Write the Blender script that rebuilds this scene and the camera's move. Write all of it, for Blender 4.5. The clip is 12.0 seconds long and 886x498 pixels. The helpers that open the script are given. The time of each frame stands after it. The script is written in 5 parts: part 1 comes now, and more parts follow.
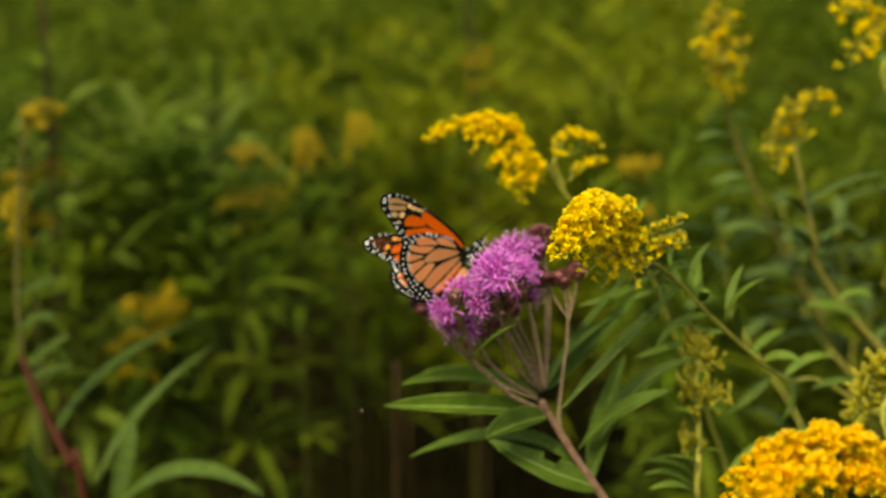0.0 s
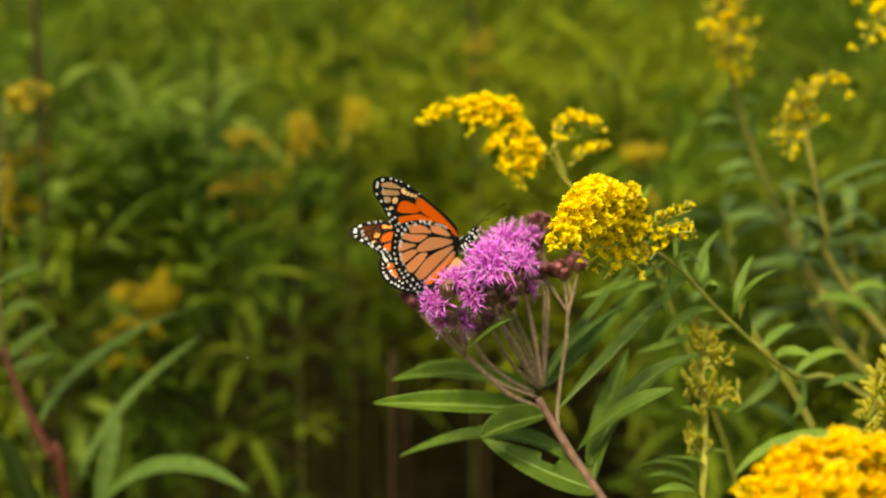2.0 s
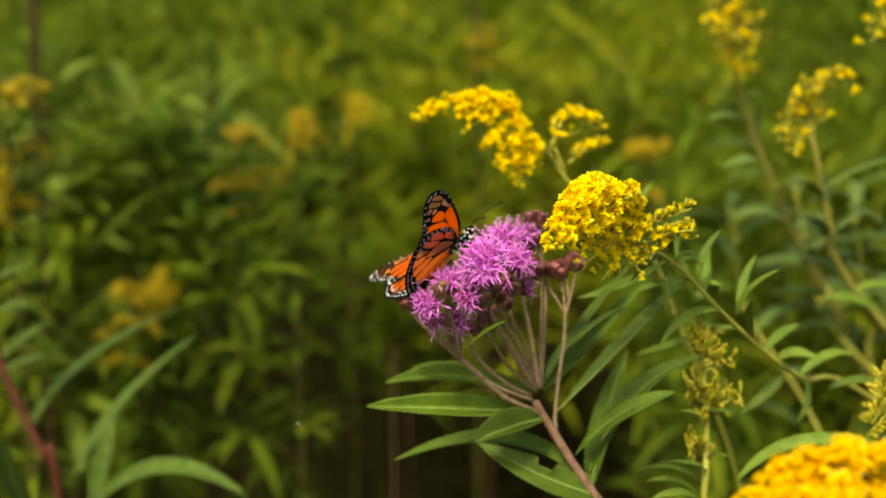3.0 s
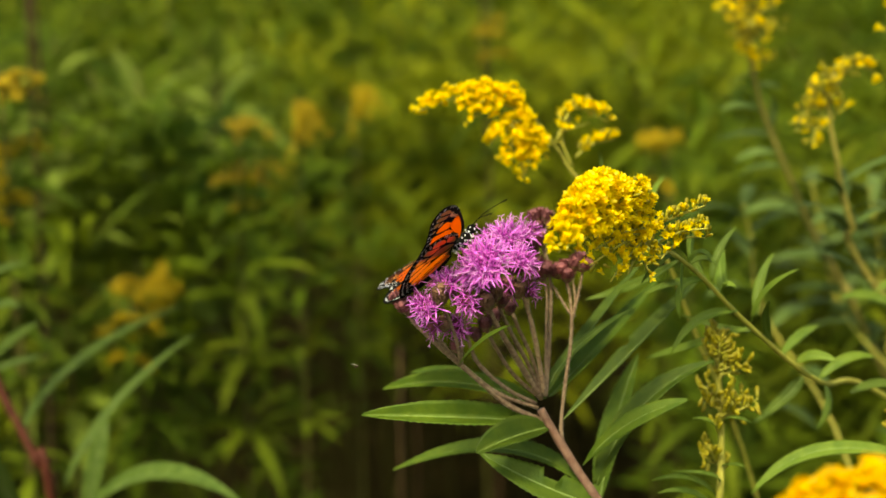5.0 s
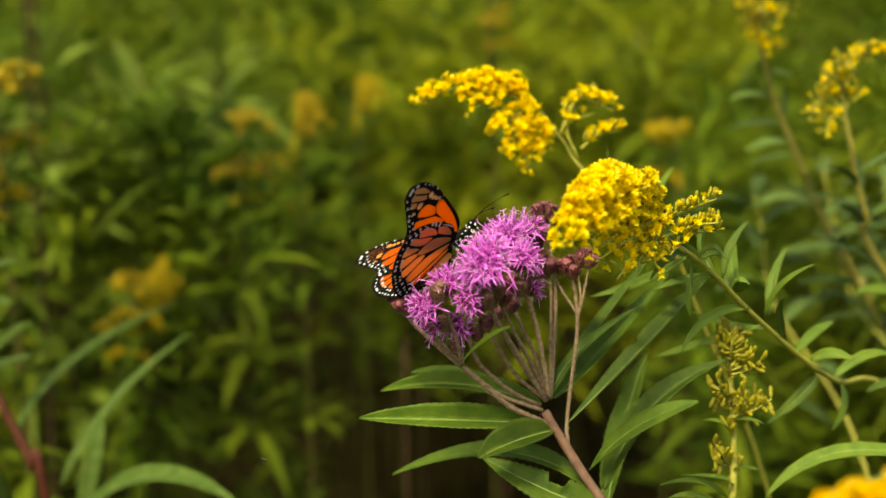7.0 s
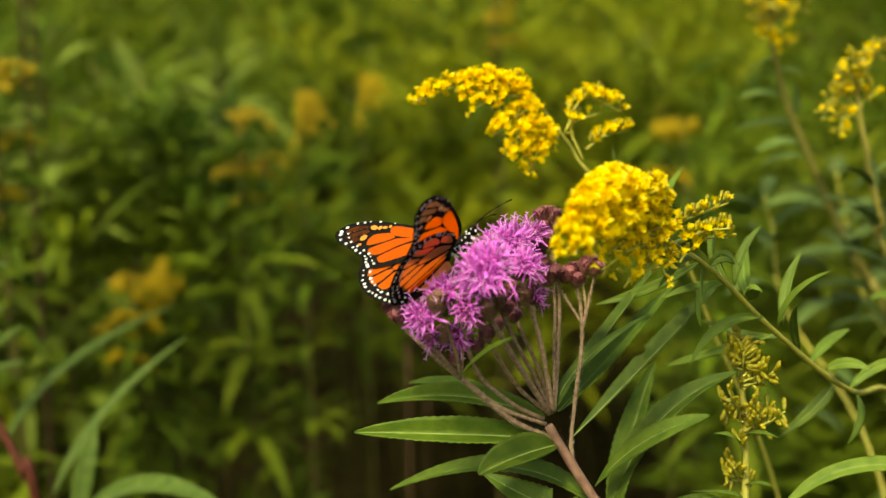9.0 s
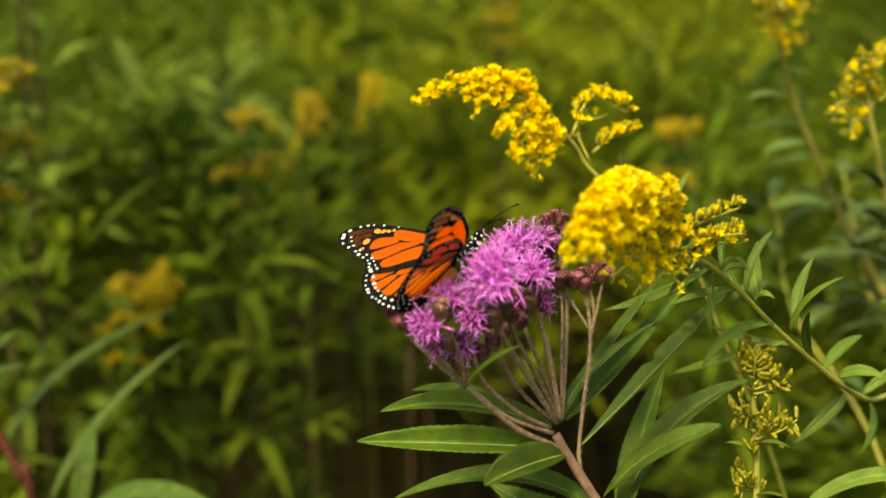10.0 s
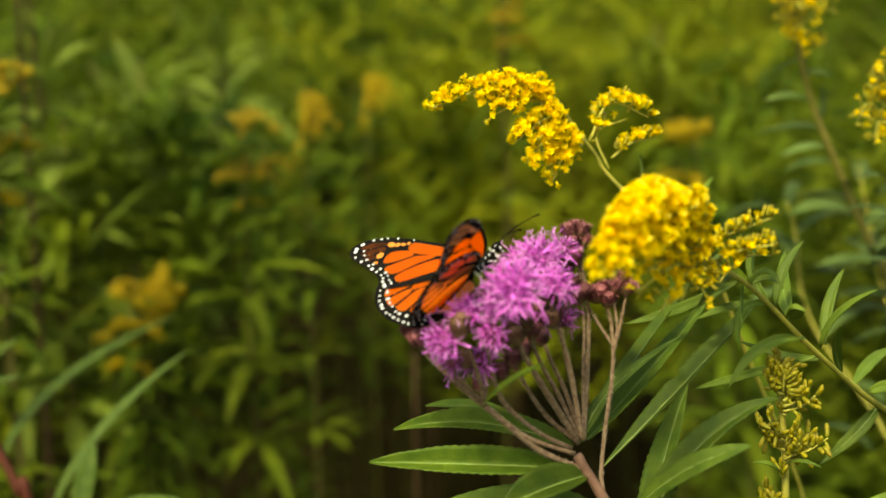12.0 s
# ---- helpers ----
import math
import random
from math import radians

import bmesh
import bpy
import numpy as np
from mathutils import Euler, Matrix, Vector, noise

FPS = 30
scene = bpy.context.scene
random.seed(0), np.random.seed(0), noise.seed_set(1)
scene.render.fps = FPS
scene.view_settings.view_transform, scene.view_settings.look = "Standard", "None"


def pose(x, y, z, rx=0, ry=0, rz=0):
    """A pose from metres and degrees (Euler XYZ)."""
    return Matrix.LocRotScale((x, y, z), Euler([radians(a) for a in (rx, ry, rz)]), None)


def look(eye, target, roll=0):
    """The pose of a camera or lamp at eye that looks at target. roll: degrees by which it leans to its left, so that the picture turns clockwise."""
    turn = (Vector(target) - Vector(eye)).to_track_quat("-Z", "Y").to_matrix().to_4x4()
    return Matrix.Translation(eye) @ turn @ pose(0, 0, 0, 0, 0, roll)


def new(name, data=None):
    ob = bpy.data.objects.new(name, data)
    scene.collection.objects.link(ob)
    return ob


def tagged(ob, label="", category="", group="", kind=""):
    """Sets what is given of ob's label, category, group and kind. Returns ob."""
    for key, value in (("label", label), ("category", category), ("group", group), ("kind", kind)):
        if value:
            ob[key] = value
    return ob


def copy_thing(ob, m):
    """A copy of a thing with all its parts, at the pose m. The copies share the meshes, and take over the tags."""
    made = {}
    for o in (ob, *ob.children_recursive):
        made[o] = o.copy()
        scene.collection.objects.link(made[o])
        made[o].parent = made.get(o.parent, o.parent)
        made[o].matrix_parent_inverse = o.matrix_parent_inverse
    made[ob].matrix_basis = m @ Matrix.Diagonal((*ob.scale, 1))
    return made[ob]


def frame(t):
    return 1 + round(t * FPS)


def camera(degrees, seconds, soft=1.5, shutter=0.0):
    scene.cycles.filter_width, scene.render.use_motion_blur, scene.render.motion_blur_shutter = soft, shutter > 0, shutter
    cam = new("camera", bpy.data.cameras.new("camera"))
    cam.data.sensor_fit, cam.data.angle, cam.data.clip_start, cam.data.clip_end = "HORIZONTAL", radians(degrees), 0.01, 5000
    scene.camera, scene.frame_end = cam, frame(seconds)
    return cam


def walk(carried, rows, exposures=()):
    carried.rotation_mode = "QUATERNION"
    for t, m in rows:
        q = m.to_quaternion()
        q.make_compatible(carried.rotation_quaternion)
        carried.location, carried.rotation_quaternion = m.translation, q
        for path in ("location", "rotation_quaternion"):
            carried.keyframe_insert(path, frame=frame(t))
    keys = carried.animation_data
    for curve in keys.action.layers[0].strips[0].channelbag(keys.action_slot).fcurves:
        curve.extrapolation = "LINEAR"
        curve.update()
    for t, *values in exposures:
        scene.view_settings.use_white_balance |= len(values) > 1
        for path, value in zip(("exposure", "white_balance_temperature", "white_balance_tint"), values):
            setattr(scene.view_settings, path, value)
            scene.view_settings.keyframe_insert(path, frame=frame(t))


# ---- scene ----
cam = camera(36, 12.0, soft=1.5)
cam.data.dof.use_dof = True
cam.data.dof.focus_distance = 0.478
cam.data.dof.aperture_fstop = 7.6
walk(cam, [
    (0.0, look((-0.0027, -0.5879, 1.4036), (-0.0030, -0.1001, 1.2937), -0.16)),
    (0.5, look((-0.0004, -0.5789, 1.4020), (-0.0003, -0.0914, 1.2906), -0.12)),
    (1.0, look((0.0002, -0.5700, 1.3998), (0.0002, -0.0829, 1.2873), 0.00)),
    (1.5, look((0.0004, -0.5629, 1.3984), (0.0000, -0.0760, 1.2848), 0.06)),
    (2.0, look((0.0014, -0.5559, 1.3969), (0.0001, -0.0691, 1.2825), 0.10)),
    (2.5, look((0.0034, -0.5491, 1.3960), (0.0009, -0.0626, 1.2808), 0.09)),
    (3.0, look((0.0063, -0.5420, 1.3954), (0.0025, -0.0557, 1.2793), -0.00)),
    (5.0, look((0.0108, -0.5128, 1.3917), (0.0027, -0.0273, 1.2725), -0.28)),
    (5.5, look((0.0121, -0.5067, 1.3906), (0.0029, -0.0214, 1.2706), -0.37)),
    (6.0, look((0.0132, -0.5020, 1.3899), (0.0030, -0.0169, 1.2690), -0.48)),
    (6.5, look((0.0134, -0.4968, 1.3891), (0.0028, -0.0120, 1.2673), -0.53)),
    (7.0, look((0.0135, -0.4922, 1.3887), (0.0024, -0.0075, 1.2662), -0.64)),
    (9.0, look((0.0159, -0.4704, 1.3864), (0.0023, 0.0140, 1.2631), -0.77)),
    (9.5, look((0.0155, -0.4648, 1.3860), (0.0016, 0.0195, 1.2624), -0.76)),
    (10.0, look((0.0141, -0.4597, 1.3858), (0.0003, 0.0246, 1.2622), -0.73)),
    (10.5, look((0.0122, -0.4547, 1.3865), (-0.0014, 0.0295, 1.2624), -0.82)),
    (11.0, look((0.0110, -0.4506, 1.3866), (-0.0027, 0.0337, 1.2629), -0.85)),
    (11.5, look((0.0098, -0.4452, 1.3862), (-0.0040, 0.0390, 1.2623), -0.83)),
    (12.0, look((0.0082, -0.4390, 1.3848), (-0.0055, 0.0453, 1.2610), -0.79)),
], exposures=[(0.0, 0.17, 7650, -9), (0.5, 0.63, 7650, -9), (1.5, 0.66, 7650, -9), (5.0, 0.63, 7650, -9), (12.0, 0.63, 7650, -9)])

# ---- light ----
SUN_EL, SUN_AZ = radians(56), radians(206)
world = bpy.data.worlds.new("sky")
scene.world = world
world.use_nodes = True
wn = world.node_tree.nodes
sky = wn.new("ShaderNodeTexSky")
sky.sky_type = "NISHITA"
sky.sun_disc = False
sky.air_density, sky.dust_density, sky.ozone_density = 1.0, 4.0, 0.6
sky.sun_elevation, sky.sun_rotation = SUN_EL, SUN_AZ
world.node_tree.links.new(sky.outputs[0], wn["Background"].inputs[0])
wn["Background"].inputs[1].default_value = 0.15
sun = new("sun", bpy.data.lights.new("sun", "SUN"))
sun.data.energy, sun.data.angle, sun.data.color = 3.2, radians(12), (1.0, 0.92, 0.78)
sun_dir = Vector((math.sin(SUN_AZ) * math.cos(SUN_EL), math.cos(SUN_AZ) * math.cos(SUN_EL), math.sin(SUN_EL)))
sun.matrix_basis = look(sun_dir * 5, (0, 0, 0))


# ---- materials ----
def material(name, dark, light, size=0.004, rough=0.55, through_light=0.0, bump=0.15, vary=0.12, spec=0.4, grain=0.001, patch=None, glow=None, island=False):
    m = bpy.data.materials.new(name)
    m.use_nodes = True
    nt = m.node_tree
    n, l = nt.nodes, nt.links
    bsdf, out = n["Principled BSDF"], n["Material Output"]
    co = n.new("ShaderNodeTexCoord")
    tex = n.new("ShaderNodeTexNoise")
    tex.inputs["Scale"].default_value = 1 / size
    tex.inputs["Detail"].default_value = 4
    l.new(co.outputs["Object"], tex.inputs["Vector"])
    ramp = n.new("ShaderNodeValToRGB")
    ramp.color_ramp.elements[0].position, ramp.color_ramp.elements[1].position = 0.33, 0.67
    ramp.color_ramp.elements[0].color, ramp.color_ramp.elements[1].color = (*dark, 1), (*light, 1)
    l.new(tex.outputs["Fac"], ramp.inputs["Fac"])
    tint = ramp.outputs["Color"]
    if patch:
        wide = n.new("ShaderNodeTexNoise")
        wide.inputs["Scale"].default_value = 2.6
        wide.inputs["Detail"].default_value = 2
        l.new(co.outputs["Object"], wide.inputs["Vector"])
        part_of = n.new("ShaderNodeMapRange")
        part_of.inputs["From Min"].default_value, part_of.inputs["From Max"].default_value = 0.45, 0.7
        l.new(wide.outputs["Fac"], part_of.inputs["Value"])
        blend = n.new("ShaderNodeMix")
        blend.data_type = "RGBA"
        blend.inputs["B"].default_value = (*patch, 1)
        l.new(part_of.outputs["Result"], blend.inputs["Factor"])
        l.new(tint, blend.inputs["A"])
        tint = blend.outputs["Result"]
    info = n.new("ShaderNodeObjectInfo")
    rng = n.new("ShaderNodeMapRange")
    rng.inputs["To Min"].default_value, rng.inputs["To Max"].default_value = 1 - vary * 2, 1 + vary * 2
    geo = n.new("ShaderNodeNewGeometry")
    l.new(geo.outputs["Random Per Island"] if island else info.outputs["Random"], rng.inputs["Value"])
    hsv = n.new("ShaderNodeHueSaturation")
    l.new(tint, hsv.inputs["Color"])
    l.new(rng.outputs["Result"], hsv.inputs["Value"])
    fine = n.new("ShaderNodeTexNoise")
    fine.inputs["Scale"].default_value = 1 / grain
    fine.inputs["Detail"].default_value = 3
    l.new(co.outputs["Object"], fine.inputs["Vector"])
    bmp = n.new("ShaderNodeBump")
    bmp.inputs["Strength"].default_value = bump
    bmp.inputs["Distance"].default_value = grain
    l.new(fine.outputs["Fac"], bmp.inputs["Height"])
    l.new(hsv.outputs["Color"], bsdf.inputs["Base Color"])
    l.new(bmp.outputs["Normal"], bsdf.inputs["Normal"])
    bsdf.inputs["Roughness"].default_value = rough
    bsdf.inputs["Specular IOR Level"].default_value = spec
    if through_light:
        tr = n.new("ShaderNodeBsdfTranslucent")
        mix = n.new("ShaderNodeMixShader")
        mix.inputs[0].default_value = through_light
        if glow:
            tr.inputs["Color"].default_value = (*glow, 1)
        else:
            l.new(hsv.outputs["Color"], tr.inputs["Color"])
        l.new(bsdf.outputs[0], mix.inputs[1])
        l.new(tr.outputs[0], mix.inputs[2])
        l.new(mix.outputs[0], out.inputs["Surface"])
    return m


IRON_LEAF = material("ironweed_leaf", (0.055, 0.098, 0.006), (0.103, 0.151, 0.011), 0.005, 0.6, 0.3, 0.5, 0.15, 0.26, glow=(0.2, 0.26, 0.016))
IRON_RIB = material("ironweed_rib", (0.2, 0.28, 0.06), (0.26, 0.33, 0.08), 0.003, 0.5)
IRON_STEM = material("ironweed_stem", (0.2, 0.095, 0.06), (0.3, 0.165, 0.105), 0.003, 0.75, 0, 0.5)
PEDUNCLE = material("peduncle", (0.17, 0.095, 0.055), (0.36, 0.24, 0.135), 0.0016, 0.8, 0, 0.5)
BRACT = material("bract", (0.14, 0.035, 0.045), (0.29, 0.10, 0.095), 0.0012, 0.7, 0.1, 0.5)
PALE_HAIR = material("pale_hair", (0.42, 0.33, 0.22), (0.55, 0.45, 0.32), 0.002, 0.8, 0.3)
IRON_UNDER = material("ironweed_leaf_under", (0.17, 0.22, 0.075), (0.25, 0.3, 0.12), 0.004, 0.7, 0.2, 0.7, 0.1, 0.2)
BRACT_OLIVE = material("bract_olive", (0.15, 0.07, 0.04), (0.25, 0.13, 0.07), 0.0012, 0.7, 0.1, 0.5)
BRACT_FOOT = material("bract_foot", (0.16, 0.11, 0.045), (0.28, 0.2, 0.09), 0.0012, 0.7, 0.1, 0.5)
PINK = material("pink_floret", (0.52, 0.05, 0.5), (0.92, 0.28, 0.89), 0.004, 0.5, 0.35, 0.1, 0.2)
MAGENTA = material("magenta_tube", (0.3, 0.015, 0.24), (0.55, 0.05, 0.45), 0.003, 0.5, 0.2)
ROSE = material("rose_floret", (0.45, 0.03, 0.38), (0.8, 0.17, 0.7), 0.005, 0.5, 0.35, 0.1, 0.2)
STYLE = material("pale_style", (0.74, 0.26, 0.7), (0.86, 0.45, 0.83), 0.002, 0.5, 0.2)
GOLD = material("gold_ray", (0.92, 0.66, 0.004), (0.96, 0.76, 0.006), 0.002, 0.5, 0.5, 0.1, 0.08)
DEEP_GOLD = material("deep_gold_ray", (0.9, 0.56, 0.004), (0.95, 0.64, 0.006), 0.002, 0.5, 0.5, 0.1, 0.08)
GOLD_BUD = material("gold_bud", (0.26, 0.215, 0.007), (0.4, 0.32, 0.01), 0.002, 0.5, 0.2, 0.1, 0.12)
GOLD_CUP = material("gold_cup", (0.72, 0.56, 0.01), (0.82, 0.64, 0.014), 0.002, 0.55, 0.3)
CUP = material("green_cup", (0.27, 0.25, 0.014), (0.37, 0.33, 0.02), 0.002, 0.55, 0.1)
ROD_STEM = material("goldenrod_stem", (0.3, 0.28, 0.035), (0.44, 0.38, 0.05), 0.004, 0.65, 0, 0.4)
RIPE_STEM = material("ripe_goldenrod_stem", (0.21, 0.175, 0.03), (0.3, 0.245, 0.045), 0.01, 0.65, 0, 0.4)
ROD_LEAF = material("goldenrod_leaf", (0.095, 0.15, 0.014), (0.15, 0.21, 0.023), 0.006, 0.6, 0.34, 0.3, 0.15, 0.25, glow=(0.2, 0.27, 0.02))
ROD_LEAF_FAR = material("pale_goldenrod_leaf", (0.075, 0.12, 0.022), (0.13, 0.18, 0.042), 0.02, 0.6, 0.3, 0.3, 0.2, 0.2)
# field leaf with the shade inside the meadow put into its darker colour
SHADE_TONED_LEAF = material("shade_toned_field_leaf", (0.012, 0.03, 0.003), (0.075, 0.115, 0.009), 0.14, 0.7, 0.3, 0.1, 0.2, 0.1, island=True)
# far leaves whose sunlit look is put into a brighter yellow-green
SUN_TONED_LEAF = material("sunny_grass", (0.13, 0.16, 0.006), (0.23, 0.24, 0.012), 0.2, 0.7, 0.4, 0.1, 0.12, 0.1, island=True)
HERB_LEAF = material("herb_leaf", (0.058, 0.094, 0.013), (0.09, 0.13, 0.022), 0.006, 0.65, 0.3, 0.3, 0.12, 0.15)
HERB_UNDER = material("herb_leaf_under", (0.12, 0.16, 0.05), (0.17, 0.21, 0.075), 0.006, 0.7, 0.3, 0.3, 0.12, 0.15)
HERB_RIB = material("herb_rib", (0.13, 0.17, 0.05), (0.18, 0.22, 0.07), 0.006, 0.6)
RED_STEM = material("red_stem", (0.05, 0.011, 0.006), (0.085, 0.022, 0.011), 0.004, 0.6, 0, 0.4, 0.1, 0.15)
FIELD_LEAF = material("field_leaf", (0.018, 0.042, 0.003), (0.128, 0.178, 0.010), 0.14, 0.7, 0.36, 0.1, 0.12, 0.1, patch=(0.15, 0.168, 0.009), island=True)
PALE_LEAF = material("pale_field_leaf", (0.11, 0.15, 0.016), (0.18, 0.22, 0.034), 0.03, 0.65, 0.35, 0.1, 0.2, 0.15, island=True)
FIELD_STEM = material("field_stem", (0.06, 0.06, 0.012), (0.1, 0.085, 0.02), 0.02, 0.7, 0, 0.2, 0.2, 0.1)
FIELD_GOLD = material("field_gold", (0.4, 0.275, 0.003), (0.52, 0.36, 0.004), 0.01, 0.6, 0.35)
DRY_STEM = material("dry_stem", (0.034, 0.019, 0.008), (0.06, 0.034, 0.014), 0.01, 0.8, 0, 0.4, 0.12, 0.1)
SOIL = material("soil", (0.018, 0.014, 0.005), (0.05, 0.036, 0.013), 0.08, 1.0, 0, 0.6, 0, 0.0)
BLACK = material("wing_black", (0.004, 0.0035, 0.003), (0.01, 0.008, 0.006), 0.002, 0.8, 0, 0.3, 0, 0.05, 0.0004)
ORANGE = material("wing_orange", (0.8, 0.145, 0.004), (0.88, 0.19, 0.006), 0.004, 0.6, 0.68, 0.2, 0.03, 0.25, 0.0004, glow=(1.0, 0.34, 0.02))
TAN = material("wing_tan", (0.7, 0.38, 0.16), (0.76, 0.45, 0.21), 0.004, 0.6, 0.66, 0.2, 0.04, 0.25, 0.0004, glow=(1.0, 0.5, 0.11))
DUSK = material("wing_dusk", (0.06, 0.016, 0.005), (0.13, 0.035, 0.008), 0.003, 0.7, 0.5, 0.2, 0.03, 0.1, 0.0004)
APRICOT = material("wing_apricot", (0.85, 0.27, 0.03), (0.9, 0.36, 0.06), 0.002, 0.55, 0.4)
CREAM = material("wing_cream", (0.82, 0.45, 0.17), (0.86, 0.56, 0.26), 0.002, 0.55, 0.4)
FLY_WING = material("fly_wing", (0.3, 0.26, 0.18), (0.42, 0.38, 0.28), 0.001, 0.4, 0.4)
WHITE = material("wing_white", (0.78, 0.77, 0.74), (0.85, 0.84, 0.82), 0.002, 0.6, 0.4)

# ---- mesh helpers ----
WORLD_OF = {}


def thing(name, at, label, category, group="", kind=""):
    ob = new(name)
    ob.location = at
    ob.empty_display_size = 0.02
    WORLD_OF[ob] = Matrix.Translation(at)
    return tagged(ob, label, category, group, kind)


def mesh_of(name, bm, *mats, smooth=True):
    me = bpy.data.meshes.new(name)
    bm.to_mesh(me)
    bm.free()
    for m in mats:
        me.materials.append(m)
    if smooth:
        me.shade_smooth()
    return me


def hang(name, me, parent, m=None, label=""):
    """An object with mesh me under parent, at the pose m of the world."""
    ob = new(name, me)
    w = m or Matrix.Identity(4)
    WORLD_OF[ob] = w
    ob.parent = parent
    ob.matrix_basis = WORLD_OF[parent].inverted() @ w
    return tagged(ob, label)


def part(name, bm, mat, parent, label=""):
    return hang(name, mesh_of(name, bm, mat), parent, None, label)


def spline(pts, steps):
    """Points along a smooth curve through pts."""
    p = [Vector(q) for q in pts]
    p = [p[0] * 2 - p[1]] + p + [p[-1] * 2 - p[-2]]
    out = []
    for i in range(1, len(p) - 2):
        a, b, c, d = p[i - 1:i + 3]
        for k in range(steps):
            t = k / steps
            out.append(0.5 * (2 * b + (c - a) * t + (2 * a - 5 * b + 4 * c - d) * t * t + (3 * b - a - 3 * c + d) * t ** 3))
    return out + [p[-2]]


def tube(bm, pts, r0, r1, sides=8, steps=6, slot=0, lumps=0.0):
    """A tapering round stem through pts."""
    c = spline(pts, steps)
    rings, n = [], len(c)
    ref = Vector((0.31, 0.87, 0.39))
    for i, q in enumerate(c):
        t = (c[min(i + 1, n - 1)] - c[max(i - 1, 0)]).normalized()
        u = t.cross(ref).normalized()
        v = t.cross(u)
        r = r0 + (r1 - r0) * i / (n - 1)
        if lumps:
            r *= 1 + lumps * noise.noise(q * 300)
        rings.append([bm.verts.new(q + r * (math.cos(a) * u + math.sin(a) * v)) for a in (2 * math.pi * k / sides for k in range(sides))])
    for a, b in zip(rings, rings[1:]):
        for k in range(sides):
            bm.faces.new((a[k], a[(k + 1) % sides], b[(k + 1) % sides], b[k])).material_index = slot
    for ring in (rings[0][::-1], rings[-1]):
        bm.faces.new(ring).material_index = slot
    return c


def arc(base, mid, tip, t):
    a, b, c = Vector(base), Vector(mid), Vector(tip)
    k = 2 * b - 0.5 * (a + c)
    return (1 - t) ** 2 * a + 2 * t * (1 - t) * k + t * t * c


def blade(bm, base, mid, tip, width, up, fold=20, n=14, m=3, thick=0.00025, saw=0.03, bite=None, veins=0.0, blunt=0.0, swell=0.0, slot=0):
    """A lance-shaped leaf along the arc base-mid-tip, folded along its rib by fold degrees; up: where its face looks."""
    rise, up = math.tan(radians(fold)), Vector(up)
    rows = []
    for i in range(n + 1):
        s = i / n
        q = arc(base, mid, tip, s)
        t = (arc(base, mid, tip, min(s + 0.02, 1)) - arc(base, mid, tip, max(s - 0.02, 0))).normalized()
        side = t.cross(up).normalized()
        nor = side.cross(t)
        w = 0.5 * width * 1.75 * (s + 0.015) ** (0.62 + swell) * (1 + 0.9 * swell) * (1.012 - s) ** (0.85 - 0.5 * blunt)
        w *= 1 + 0.05 * noise.noise(q * 120)
        row = []
        for j in range(-m, m + 1):
            f = j / m
            e = 1 + (saw * (1 if i % 2 else -1) if abs(j) == m else 0)
            if bite and bite[0] < s < bite[1] and f * bite[2] > 0:
                e *= 0.45
            q2 = q + side * f * w * e + nor * (abs(f) * w * rise + veins * w * (1 - abs(f) ** 4) * math.sin(2 * math.pi * (s * 15 - 1.6 * abs(f))) * min(1, 3 * abs(f)))
            row.append((q2, nor))
        rows.append(row)
    up_v = [[bm.verts.new(q + nn * thick / 2) for q, nn in r] for r in rows]
    lo_v = [[bm.verts.new(q - nn * thick / 2) for q, nn in r] for r in rows]
    k = 2 * m
    for i in range(n):
        for j in range(k):
            bm.faces.new((up_v[i][j], up_v[i][j + 1], up_v[i + 1][j + 1], up_v[i + 1][j]))
            bm.faces.new((lo_v[i][j], lo_v[i + 1][j], lo_v[i + 1][j + 1], lo_v[i][j + 1])).material_index = slot
        for j, fl in ((0, 0), (k, 1)):
            q = (up_v[i][j], up_v[i + 1][j], lo_v[i + 1][j], lo_v[i][j])
            bm.faces.new(q[::-1] if fl else q)
    for i, fl in ((0, 1), (n, 0)):
        for j in range(k):
            q = (up_v[i][j], up_v[i][j + 1], lo_v[i][j + 1], lo_v[i][j])
            bm.faces.new(q[::-1] if fl else q)


def leaf(parent, base, mid, tip, width, up=(0, -0.4, 1), mat=None, rib=None, under=None, **how):
    bm = bmesh.new()
    blade(bm, base, mid, tip, width, up, slot=1 if under else 0, **how)
    ob = hang("leaf", mesh_of("leaf", bm, mat, *([under] if under else [])), parent)
    if rib:
        bm = bmesh.new()
        nor = Vector(up).normalized() * 0.0001
        tube(bm, [arc(base, mid, tip, s) + nor for s in (0, 0.25, 0.5, 0.75, 0.97)], width * 0.022, width * 0.006, 5, 3)
        hang("midrib", mesh_of("midrib", bm, rib), ob)
    return ob


def toward(at, way, size=1.0, spin=0.0):
    """A pose at a place with its z axis along way."""
    q = Vector(way).normalized().to_track_quat("Z", "Y")
    return Matrix.Translation(at) @ q.to_matrix().to_4x4() @ Matrix.Rotation(spin, 4, "Z") @ Matrix.Diagonal((size, size, size, 1))


